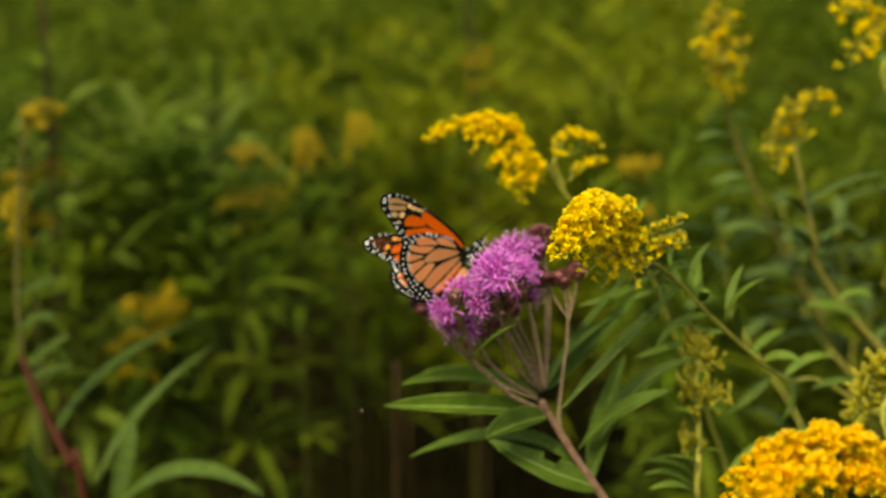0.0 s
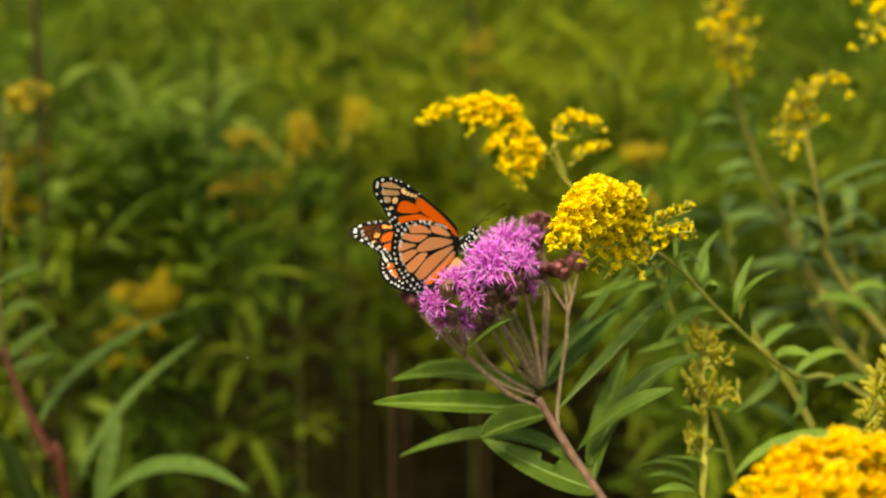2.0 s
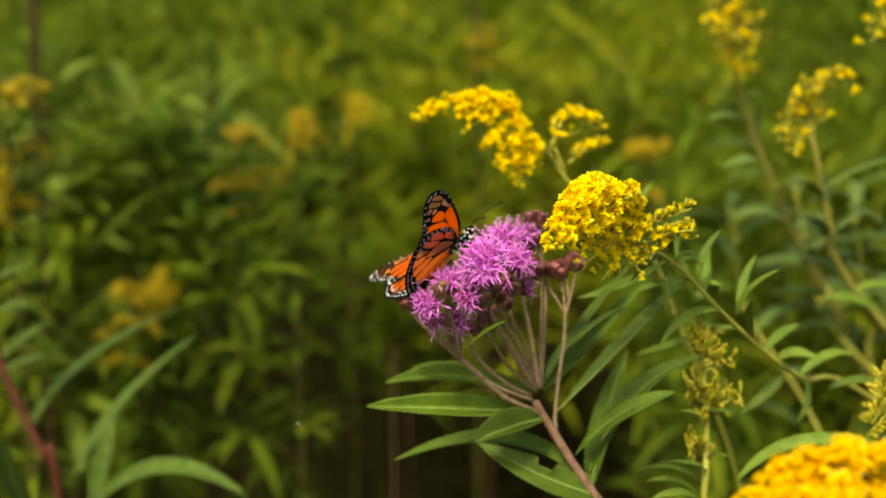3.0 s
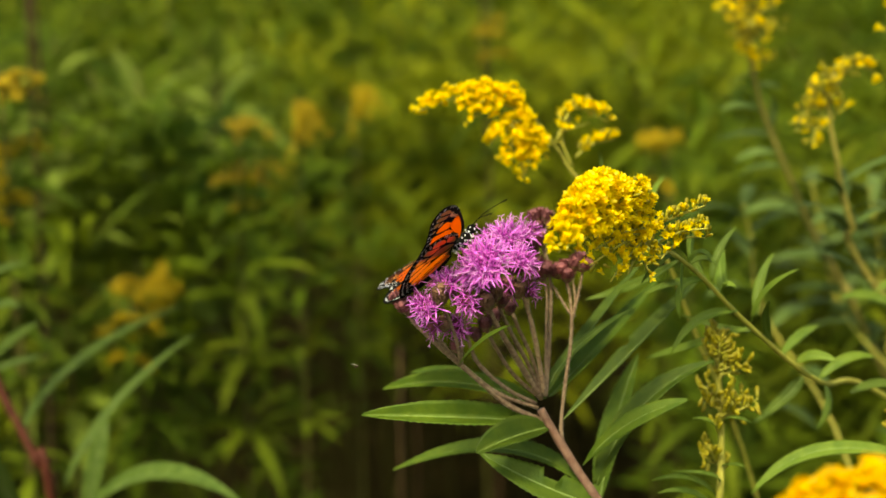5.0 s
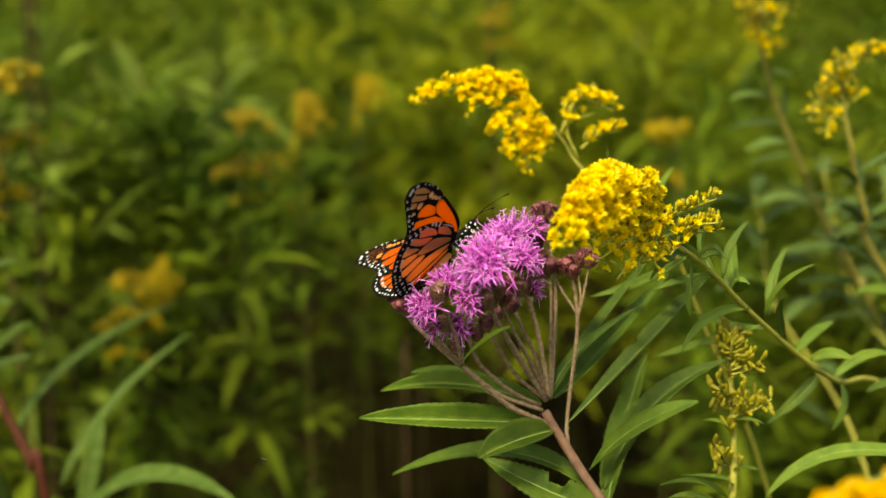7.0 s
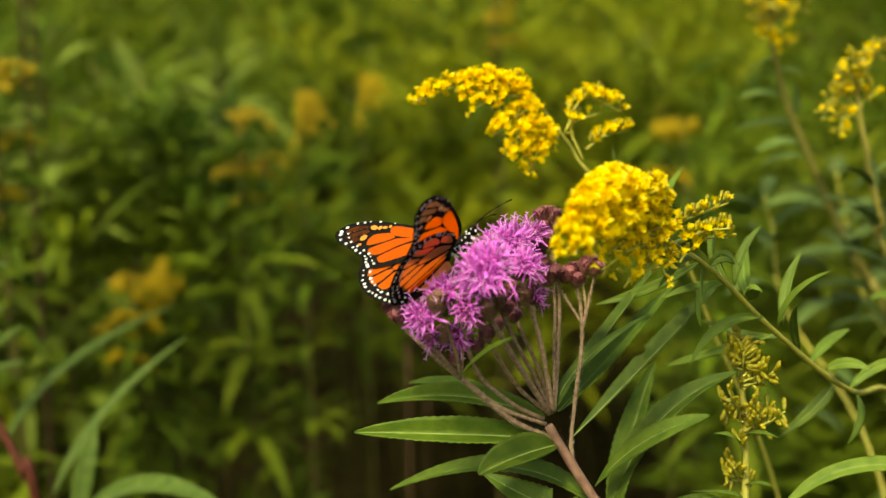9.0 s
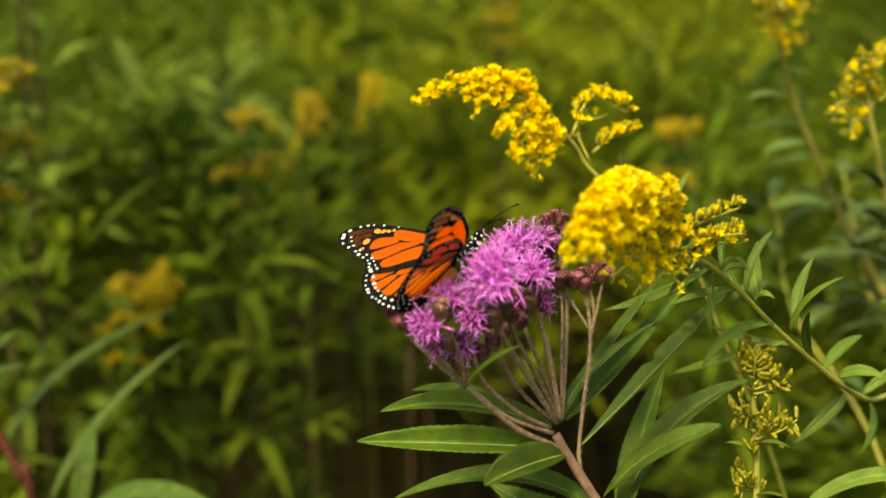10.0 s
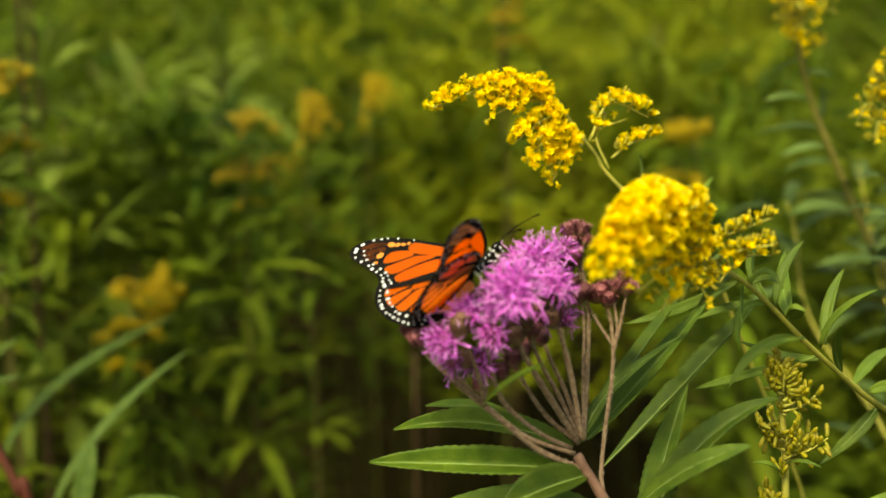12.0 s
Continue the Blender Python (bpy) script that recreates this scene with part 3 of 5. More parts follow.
    bloom((0.0011, -0.0404, 1.2489), (-0.3, -0.7, -0.1), 6, 0.75)
    bloom((0.0265, -0.0264, 1.2585), (0.3, -0.7, -0.1), 6, 0.75)
    bloom((0.0318, -0.0125, 1.2719), (0.4, -0.3, 0.7), 9, 0.85)

    def bud(at, way, size, olive=False):
        hang("bud", (olives if olive else buds)[rnd.randrange(2)], ob, toward(Vector(at) - Vector(way).normalized() * 0.003, way, size * 0.76, rnd.uniform(0, 6)), "closed olive brown bud" if olive else "closed brownish purple bud")

    # closed heads: brown, olive and reddish
    bud((-0.0099, -0.0395, 1.2536), (-0.5, -0.3, 0.8), 1.25)
    bud((-0.0138, -0.0340, 1.2553), (-0.7, 0, 0.7), 1.05)
    bud((-0.0065, -0.0410, 1.2562), (-0.2, -0.4, 0.9), 1.00)
    bud((-0.0120, -0.0370, 1.2540), (-0.4, -0.3, 0.8), 1.00)
    bud((0.0021, -0.0530, 1.2611), (-0.1, -0.2, 1), 1.20, olive=True)
    bud((0.0025, -0.0530, 1.2644), (0, -0.2, 1), 0.85, olive=True)
    bud((0.0033, -0.0440, 1.2486), (-0.1, -0.3, 0.9), 1.00, olive=True)
    bud((0.0186, -0.0490, 1.2579), (-0.1, -0.3, 0.9), 1.25, olive=True)
    bud((0.0338, -0.0300, 1.2606), (0.2, -0.2, 0.9), 1.00, olive=True)
    bud((0.0303, -0.0340, 1.2584), (0.1, -0.2, 0.9), 1.10, olive=True)
    bud((0.0219, -0.0400, 1.2591), (0, -0.2, 0.9), 1.00, olive=True)
    bud((0.0152, -0.0400, 1.2531), (-0.2, -0.2, 0.9), 1.00)
    bud((0.0180, -0.0370, 1.2465), (0, -0.2, 0.9), 1.00)
    bud((0.0147, -0.0360, 1.2425), (-0.1, -0.2, 0.9), 0.90)
    bud((0.0242, -0.0340, 1.2548), (0.1, -0.2, 0.9), 1.00)
    bud((0.0263, -0.0300, 1.2595), (0.1, -0.2, 0.9), 1.00)
    bud((0.0275, -0.0220, 1.2485), (0.1, -0.2, 0.9), 0.90)
    bud((0.0216, -0.0300, 1.2476), (0, -0.2, 0.9), 0.95)
    bud((0.0194, -0.0440, 1.2633), (0, -0.3, 0.9), 0.95)
    bud((0.0110, -0.0360, 1.2440), (-0.1, -0.2, 0.9), 0.90)
    bud((0.0072, -0.0370, 1.2385), (-0.1, -0.2, 0.9), 0.80)
    bud((0.0122, -0.0360, 1.2611), (-0.1, -0.2, 0.9), 0.90)
    bud((0.0373, -0.0035, 1.2789), (-0.2, 0, 1), 1.05)
    bud((0.0417, -0.0030, 1.2792), (0.3, 0, 1), 1.00)
    bud((0.0398, -0.0010, 1.2796), (0, 0.1, 1), 1.00)
    bud((0.0426, -0.0030, 1.2761), (0.6, 0, 0.6), 1.00)
    bud((0.0386, -0.0050, 1.2752), (-0.3, -0.2, 0.9), 1.05)
    bud((0.0355, -0.0070, 1.2739), (-0.6, -0.2, 0.6), 1.00)
    bud((0.0391, -0.0080, 1.2715), (-0.1, -0.2, 1), 1.05)
    bud((0.0368, -0.0090, 1.2691), (-0.4, -0.3, 0.8), 1.00)
    bud((0.0386, -0.0115, 1.2626), (-0.4, -0.2, 0.8), 1.05)
    bud((0.0410, -0.0120, 1.2601), (0.1, -0.3, 0.9), 1.15)
    bud((0.0391, -0.0125, 1.2589), (-0.3, -0.2, 0.8), 0.95)
    bud((0.0454, -0.0105, 1.2593), (-0.6, -0.1, 0.7), 1.00)
    bud((0.0478, -0.0120, 1.2601), (-0.2, -0.2, 0.9), 1.10)
    bud((0.0495, -0.0130, 1.2586), (0, -0.3, 1), 1.10)
    bud((0.0504, -0.0115, 1.2617), (0.1, 0.1, 1), 1.00)
    bud((0.0524, -0.0130, 1.2630), (0.3, -0.2, 0.9), 1.10)
    bud((0.0541, -0.0128, 1.2647), (0.3, 0, 0.9), 1.05)
    bud((0.0556, -0.0138, 1.2628), (0.6, -0.2, 0.8), 1.05)
    bud((0.0488, -0.0100, 1.2618), (0, 0.2, 1), 0.95)

    M = dict(mat=IRON_LEAF, under=IRON_UNDER, rib=IRON_RIB, n=44, m=4, veins=0.06, saw=0.05)
    leaf(ob, (0.0371, -0.0215, 1.2034), (0.0036, -0.0225, 1.2053), (-0.0288, -0.0225, 1.2060), 0.0150, (0, -0.72, 0.68), fold=44, **M)
    leaf(ob, (0.0382, -0.0190, 1.2096), (0.0079, -0.0060, 1.2132), (-0.0221, 0.0007, 1.2080), 0.0125, (0, -0.68, 0.72), fold=42, **M)
    leaf(ob, (0.0194, 0.0220, 1.2048), (0.0029, 0.0340, 1.2041), (-0.0130, 0.0476, 1.1989), 0.0075, (0, -0.6, 0.8), fold=26, **M)
    leaf(ob, (0.0420, -0.0225, 1.2010), (0.0274, -0.0330, 1.2008), (0.0149, -0.0416, 1.1982), 0.0158, (-0.2, -0.7, 0.7), fold=40, blunt=0.3, **M)
    leaf(ob, (0.0575, -0.0240, 1.1778), (0.0246, -0.0062, 1.1858), (-0.0189, 0.0073, 1.1706), 0.0125, (0.1, -0.5, 0.85), fold=30, **M)
    leaf(ob, (0.0647, -0.0269, 1.1697), (0.0415, -0.0293, 1.1796), (0.0166, -0.0218, 1.1901), 0.0200, (0.35, -0.7, 0.6), fold=18, bite=(0.42, 0.56, 1), **M)
    leaf(ob, (0.0085, -0.0391, 1.2318), (0.0167, -0.0583, 1.2470), (0.0261, -0.0703, 1.2564), 0.0040, (-0.4, -0.5, 0.75), fold=18, **M)
    leaf(ob, (0.0407, -0.0211, 1.2122), (0.0593, 0.0040, 1.2300), (0.0855, 0.0363, 1.2527), 0.0088, (-0.55, -0.5, 0.65), fold=38, **M)
    leaf(ob, (0.0412, -0.0200, 1.2118), (0.0522, -0.0080, 1.2264), (0.0764, 0.0040, 1.2405), 0.0080, (-0.35, -0.35, 0.87), fold=12, **M)
    leaf(ob, (0.0432, -0.0158, 1.2111), (0.0670, 0.0131, 1.2252), (0.0932, 0.0472, 1.2415), 0.0112, (-0.35, -0.75, 0.5), fold=30, **M)
    leaf(ob, (0.0474, -0.0190, 1.2017), (0.0748, -0.0025, 1.2237), (0.1052, 0.0213, 1.2471), 0.0108, (-0.5, -0.45, 0.75), fold=36, bite=(0.5, 0.56, -1), swell=0.6, **M)
    leaf(ob, (0.0642, -0.0110, 1.1661), (0.0726, 0.0146, 1.1884), (0.0835, 0.0333, 1.2124), 0.0155, (-0.45, -0.85, 0.2), fold=34, **M)
    leaf(ob, (0.0614, -0.0236, 1.1781), (0.0791, -0.0171, 1.2080), (0.1070, -0.0102, 1.2235), 0.0140, (-0.25, -0.55, 0.8), fold=32, **M)
    leaf(ob, (0.0560, -0.0239, 1.1861), (0.0713, -0.0326, 1.2061), (0.0927, -0.0382, 1.2180), 0.0118, (-0.3, -0.55, 0.8), fold=14, swell=0.5, **M)


# ---- goldenrod ----
def rod_heads():
    """Small goldenrod heads: three open ones and two closed."""
    out = []
    for i in range(7):
        rnd = random.Random(40 + i)
        bm = bmesh.new()
        lathe(bm, [(0.0003, 0), (0.0009, 0.0008), (0.001, 0.0026), (0.0008, 0.0032)], 6, 0)
        if i < 3 or i > 4:
            for k in range(9):
                a = k * 0.698 + rnd.uniform(-0.2, 0.2)
                o = Vector((math.cos(a), math.sin(a), 0))
                petal(bm, o * 0.0007 + Vector((0, 0, 0.003)), Vector((0, 0, 1)) + o * rnd.uniform(0.4, 1.2), o, rnd.uniform(0.0018, 0.0028), 0.0014, rnd.uniform(0, 0.5), 1)
            lathe(bm, [(0.0007, 0.003), (0.0008, 0.0042), (0.0003, 0.0048)], 6, 1)
        else:
            lathe(bm, [(0.0009, 0.0022), (0.0011, 0.0034), (0.0010, 0.0046), (0.0004, 0.0058)], 6, 1)
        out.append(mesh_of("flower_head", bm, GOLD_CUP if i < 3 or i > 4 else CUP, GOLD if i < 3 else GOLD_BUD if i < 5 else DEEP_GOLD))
    return out


HEADS = rod_heads()


def raceme(parent, base, mid, tip, n, rnd, spread=0.004, bud=0.15, size=1.0, up=(0, 0, 1), both=0.25, deep=False):
    """A side branch of a goldenrod plume, with heads crowded along its upper side."""
    bm = bmesh.new()
    tube(bm, [base, mid, tip], 0.0006, 0.0003, 5, 5)
    branch = part("flower_branch", bm, ROD_STEM, parent)
    up = Vector(up)
    for k in range(n):
        s = 0.12 + 0.88 * (k + rnd.random()) / n
        q = arc(base, mid, tip, s)
        t = (arc(base, mid, tip, min(1, s + 0.03)) - arc(base, mid, tip, s - 0.03)).normalized()
        side = t.cross(up).normalized()
        a = rnd.uniform(-1.5, 1.5) if rnd.random() > both else rnd.uniform(-3, 3)
        w = (up * math.cos(a) + side * math.sin(a) + t * rnd.uniform(0.0, 0.6)).normalized()
        foot = q + w * spread * rnd.uniform(0.1, 1.0)
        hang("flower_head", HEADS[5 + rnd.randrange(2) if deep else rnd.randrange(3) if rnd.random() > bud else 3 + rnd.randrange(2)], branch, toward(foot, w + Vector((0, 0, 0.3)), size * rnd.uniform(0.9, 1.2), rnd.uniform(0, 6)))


def rod(at, line, r0, r1, label, stem_mat=None):
    ob = thing("goldenrod", at, label, "plant", "goldenrods")
    bm = bmesh.new()
    tube(bm, [at] + line, r0, r1, 8, 7, 0, 0.1)
    part("stem", bm, stem_mat or ROD_STEM, ob)
    return ob


def goldenrods():
    rnd = random.Random(11)
    R = dict(mat=ROD_LEAF, rib=IRON_RIB)
    # the leaning plant whose bright cluster nods over the ironweed
    g = rod((0.62, 0.16, 0), [(0.5, 0.15, 0.7), (0.36, 0.13, 1.05), (0.2135, 0.1020, 1.1664), (0.1634, 0.0471, 1.1953), (0.1258, 0.0140, 1.2298), (0.0986, -0.0080, 1.2591), (0.0791, -0.0247, 1.2755), (0.0660, -0.0366, 1.2862)], 0.0016, 0.0006, "leaning goldenrod with a dense bright yellow flower cluster")
    # branches of the dense cluster: foot, middle, tip, number of heads, share of closed ones, size
    for b, m, t, n, bud, size in (
            ((0.0682, -0.0410, 1.2920), (0.0543, -0.0620, 1.3009), (0.0411, -0.0850, 1.2855), 80, 0.00, 0.72),
            ((0.0682, -0.0410, 1.2920), (0.0508, -0.0680, 1.2972), (0.0432, -0.0900, 1.2876), 80, 0.00, 0.72),
            ((0.0682, -0.0410, 1.2920), (0.0557, -0.0580, 1.3005), (0.0466, -0.0820, 1.2969), 76, 0.00, 0.72),
            ((0.0734, -0.0350, 1.2893), (0.0594, -0.0520, 1.3003), (0.0514, -0.0720, 1.3001), 70, 0.00, 0.72),
            ((0.0734, -0.0350, 1.2893), (0.0602, -0.0560, 1.2949), (0.0479, -0.0800, 1.2915), 76, 0.00, 0.72),
            ((0.0734, -0.0350, 1.2893), (0.0620, -0.0500, 1.2894), (0.0501, -0.0720, 1.2863), 66, 0.00, 0.70),
            ((0.0734, -0.0350, 1.2893), (0.0644, -0.0450, 1.2977), (0.0570, -0.0600, 1.2988), 60, 0.00, 0.70),
            ((0.0734, -0.0350, 1.2893), (0.0689, -0.0400, 1.2951), (0.0614, -0.0580, 1.2942), 60, 0.05, 0.68),
            ((0.0769, -0.0310, 1.2841), (0.0731, -0.0360, 1.2943), (0.0698, -0.0460, 1.2971), 31, 0.10, 0.62),
            ((0.0769, -0.0310, 1.2841), (0.0682, -0.0420, 1.2907), (0.0579, -0.0600, 1.2887), 43, 0.10, 0.64),
            ((0.0769, -0.0310, 1.2841), (0.0765, -0.0320, 1.2903), (0.0758, -0.0400, 1.2929), 19, 0.20, 0.58),
            ((0.0769, -0.0310, 1.2841), (0.0694, -0.0420, 1.2846), (0.0576, -0.0580, 1.2836), 38, 0.20, 0.60),
            ((0.0797, -0.0275, 1.2775), (0.0688, -0.0400, 1.2786), (0.0542, -0.0520, 1.2726), 34, 0.35, 0.56),
            ((0.0797, -0.0275, 1.2775), (0.0713, -0.0380, 1.2749), (0.0618, -0.0500, 1.2662), 31, 0.30, 0.58),
            ((0.0797, -0.0275, 1.2775), (0.0727, -0.0360, 1.2722), (0.0686, -0.0440, 1.2674), 21, 0.40, 0.55),
            ((0.0797, -0.0275, 1.2775), (0.0754, -0.0320, 1.2724), (0.0768, -0.0360, 1.2666), 17, 0.40, 0.55),
            ((0.0797, -0.0275, 1.2775), (0.0671, -0.0440, 1.2817), (0.0552, -0.0580, 1.2798), 29, 0.30, 0.56),
            ((0.0797, -0.0275, 1.2775), (0.0745, -0.0360, 1.2822), (0.0645, -0.0520, 1.2841), 29, 0.20, 0.60),
            ((0.0797, -0.0275, 1.2775), (0.0789, -0.0280, 1.2816), (0.0791, -0.0340, 1.2847), 12, 0.40, 0.55),
            ):
        raceme(g, b, m, t, n, rnd, 0.0034, bud, size)
    for b, m, t, n in (
            ((0.0800, -0.0275, 1.2815), (0.0877, -0.0270, 1.2846), (0.0983, -0.0270, 1.2887), 30),
            ((0.0822, -0.0265, 1.2750), (0.0887, -0.0290, 1.2792), (0.0986, -0.0300, 1.2808), 40),
            ((0.0851, -0.0255, 1.2711), (0.0918, -0.0240, 1.2758), (0.0993, -0.0220, 1.2754), 22),
            ((0.0875, -0.0250, 1.2692), (0.0844, -0.0300, 1.2719), (0.0817, -0.0340, 1.2704), 10),
            ):
        raceme(g, b, m, t, n, rnd, 0.0026, 0.7, 0.56, (0, 0, 1), 0.0)

    def stem_leaf(b, m, t, w, up):
        leaf(g, b, m, t, w, up, fold=18, n=10, m=2, **R)

    stem_leaf((0.1064, -0.0012, 1.2529), (0.1095, 0.0034, 1.2637), (0.1170, 0.0085, 1.2725), 0.0055, (-0.6, -0.7, 0.3))
    stem_leaf((0.1280, 0.0148, 1.2334), (0.1303, 0.0228, 1.2455), (0.1369, 0.0305, 1.2565), 0.0065, (-0.6, -0.8, 0.2))
    stem_leaf((0.1260, 0.0146, 1.2322), (0.1298, 0.0077, 1.2469), (0.1401, -0.0000, 1.2576), 0.0048, (-0.3, -0.5, 0.8))
    stem_leaf((0.1360, 0.0222, 1.2208), (0.1313, 0.0148, 1.2334), (0.1308, 0.0069, 1.2433), 0.0055, (0.2, -1, 0.1))
    stem_leaf((0.0967, -0.0073, 1.2619), (0.1014, -0.0108, 1.2646), (0.1046, -0.0191, 1.2643), 0.0045, (0, -0.6, 0.8))
    stem_leaf((0.1117, 0.0026, 1.2470), (0.1134, -0.0018, 1.2501), (0.1144, -0.0064, 1.2523), 0.005, (0, -1, 0.3))
    stem_leaf((0.1183, 0.0059, 1.2390), (0.1020, 0.0003, 1.2370), (0.0904, -0.0076, 1.2255), 0.006, (0, -0.7, 0.7))
    stem_leaf((0.1003, -0.0060, 1.2542), (0.0915, -0.0013, 1.2522), (0.0809, 0.0025, 1.2469), 0.0055, (0, -0.6, 0.8))
    stem_leaf((0.1499, 0.0347, 1.2084), (0.1570, 0.0305, 1.2124), (0.1646, 0.0251, 1.2114), 0.007, (0, -0.8, 0.6))
    stem_leaf((0.1634, 0.0474, 1.1966), (0.1753, 0.0493, 1.2049), (0.1843, 0.0399, 1.2084), 0.007, (0, -0.8, 0.6))
    stem_leaf((0.1540, 0.0381, 1.2010), (0.1465, 0.0360, 1.1921), (0.1303, 0.0240, 1.1846), 0.008, (-0.3, -0.9, 0.4))
    stem_leaf((0.1660, 0.0466, 1.1935), (0.1640, 0.0352, 1.1883), (0.1570, 0.0235, 1.1824), 0.007, (0.4, -0.9, 0.2))
    stem_leaf((0.0974, -0.0073, 1.2619), (0.0983, 0.0021, 1.2670), (0.1029, 0.0138, 1.2730), 0.004, (0.8, -0.6, 0.1))
    stem_leaf((0.0807, -0.0223, 1.2726), (0.0984, 0.0216, 1.2624), (0.1133, 0.0364, 1.2379), 0.006, (-0.4, -0.8, 0.4))
    stem_leaf((0.0884, -0.0182, 1.2681), (0.0811, -0.0287, 1.2671), (0.0754, -0.0302, 1.2604), 0.004, (-0.4, -0.8, 0.4))
    stem_leaf((0.0935, -0.0090, 1.2635), (0.0918, -0.0152, 1.2590), (0.0914, -0.0221, 1.2512), 0.004, (0.8, -0.6, 0))
    stem_leaf((0.1808, 0.0601, 1.1853), (0.1958, 0.0658, 1.1877), (0.2095, 0.0652, 1.1850), 0.007, (0, -0.6, 0.8))
    stem_leaf((0.1428, 0.0306, 1.2129), (0.1554, 0.0516, 1.2147), (0.1684, 0.0717, 1.2129), 0.007, (-0.3, -0.8, 0.5))
    stem_leaf((0.1129, 0.0026, 1.2470), (0.1133, 0.0193, 1.2528), (0.1184, 0.0417, 1.2604), 0.008, (-0.3, -0.9, 0.2))

    for b, m, t, w, up in (
            ((0.0947, -0.0113, 1.2624), (0.0995, -0.0153, 1.2685), (0.1036, -0.0233, 1.2646), 0.0034, (0, -0.6, 0.8)),
            ((0.1047, -0.0030, 1.2525), (0.1002, 0.0050, 1.2601), (0.0987, 0.0110, 1.2694), 0.0056, (-0.6, -0.8, 0.1)),
            ((0.1027, -0.0047, 1.2547), (0.0933, -0.0107, 1.2530), (0.0925, -0.0147, 1.2420), 0.0052, (-0.5, -0.7, 0.5)),
            ((0.1277, 0.0157, 1.2281), (0.1163, 0.0217, 1.2271), (0.0983, 0.0257, 1.2321), 0.0046, (0, -0.7, 0.7)),
            ((0.1115, 0.0025, 1.2452), (0.1120, -0.0006, 1.2515), (0.1153, -0.0056, 1.2515), 0.0050, (0.3, -0.8, 0.5)),
            ((0.0918, -0.0138, 1.2648), (0.0791, 0.0162, 1.2470), (0.0596, 0.0262, 1.2379), 0.0070, (-0.3, -0.7, 0.6)),
            ((0.1258, 0.0140, 1.2298), (0.1029, 0.0340, 1.2150), (0.0882, 0.0440, 1.2068), 0.0054, (-0.3, -0.7, 0.6)),
            ((0.0937, -0.0122, 1.2632), (0.0854, -0.0162, 1.2679), (0.0784, -0.0222, 1.2665), 0.0036, (0, -0.6, 0.8))):
        stem_leaf(b, m, t, w, up)

    # the arching plume behind
    g = rod((0.22, 0.2, 0), [(0.21, 0.19, 0.6), (0.18, 0.16, 1.02), (0.1131, 0.1028, 1.2142), (0.0953, 0.0940, 1.2427), (0.0613, 0.0950, 1.2760), (0.0543, 0.0950, 1.2864), (0.0490, 0.0940, 1.2933), (0.0431, 0.0920, 1.3018), (0.0389, 0.0900, 1.3085)], 0.0011, 0.0005, "goldenrod with an arching one-sided yellow plume")
    for b, m, t, n in (
            ((0.0431, 0.0920, 1.3018), (0.0174, 0.0860, 1.3152), (-0.0093, 0.0790, 1.3082), 130),
            ((0.0389, 0.0900, 1.3074), (0.0267, 0.0870, 1.3146), (0.0095, 0.0830, 1.3151), 70),
            ((0.0383, 0.0900, 1.3090), (0.0348, 0.0900, 1.3124), (0.0318, 0.0900, 1.3158), 16),
            ((0.0349, 0.0900, 1.3079), (0.0254, 0.0850, 1.3096), (0.0127, 0.0800, 1.3044), 50),
            ((0.0417, 0.0910, 1.3038), (0.0321, 0.0860, 1.3015), (0.0217, 0.0800, 1.2939), 60),
            ((0.0431, 0.0920, 1.3007), (0.0361, 0.0860, 1.2972), (0.0265, 0.0800, 1.2864), 48),
            ((0.0467, 0.0930, 1.2962), (0.0417, 0.0880, 1.2894), (0.0363, 0.0830, 1.2778), 46),
            ((0.0488, 0.0940, 1.2906), (0.0418, 0.0900, 1.2864), (0.0347, 0.0860, 1.2832), 28),
            ((0.0445, 0.0920, 1.2985), (0.0376, 0.0880, 1.2948), (0.0322, 0.0840, 1.2890), 36),
            ((0.0254, 0.0880, 1.3140), (0.0161, 0.0840, 1.3110), (0.0082, 0.0810, 1.3090), 34),
            ((0.0254, 0.0880, 1.3146), (0.0217, 0.0880, 1.3166), (0.0201, 0.0880, 1.3177), 14),
            ):
        raceme(g, b, m, t, n, rnd, 0.003, 0.15, 0.62)
    for b, m, t, n in (
            ((0.0515, 0.0950, 1.2916), (0.0596, 0.0980, 1.3066), (0.0753, 0.1000, 1.3004), 54),
            ((0.0606, 0.0960, 1.2849), (0.0681, 0.0980, 1.2903), (0.0788, 0.1000, 1.2922), 36),
            ((0.0594, 0.0960, 1.2805), (0.0544, 0.0970, 1.2948), (0.0667, 0.1000, 1.2998), 9),
            ):
        raceme(g, b, m, t, n, rnd, 0.003, 0.4, 0.66, (0, 0, 1), 0.0)
    leaf(g, (0.0723, 0.0957, 1.2722), (0.0728, 0.0994, 1.2792), (0.0720, 0.1040, 1.2857), 0.004, (1, -0.8, 0), fold=15, n=8, m=2, **R)
    leaf(g, (0.0897, 0.0855, 1.2504), (0.0959, 0.1040, 1.2635), (0.1045, 0.1164, 1.2727), 0.006, (-0.6, -0.8, 0.2), fold=15, n=8, m=2, **R)
    # tall plants behind, to the right
    def stalk_leaves(g, pts, count, length, width, mat=None):
        c = spline(pts, 8)
        for k in range(count):
            q = c[min(int((k + 0.5) / count * len(c)), len(c) - 1)]
            a = k * 2.4 + rnd.uniform(-0.4, 0.4)
            o = Vector((math.cos(a), math.sin(a), 0))
            L = length * rnd.uniform(0.7, 1.2)
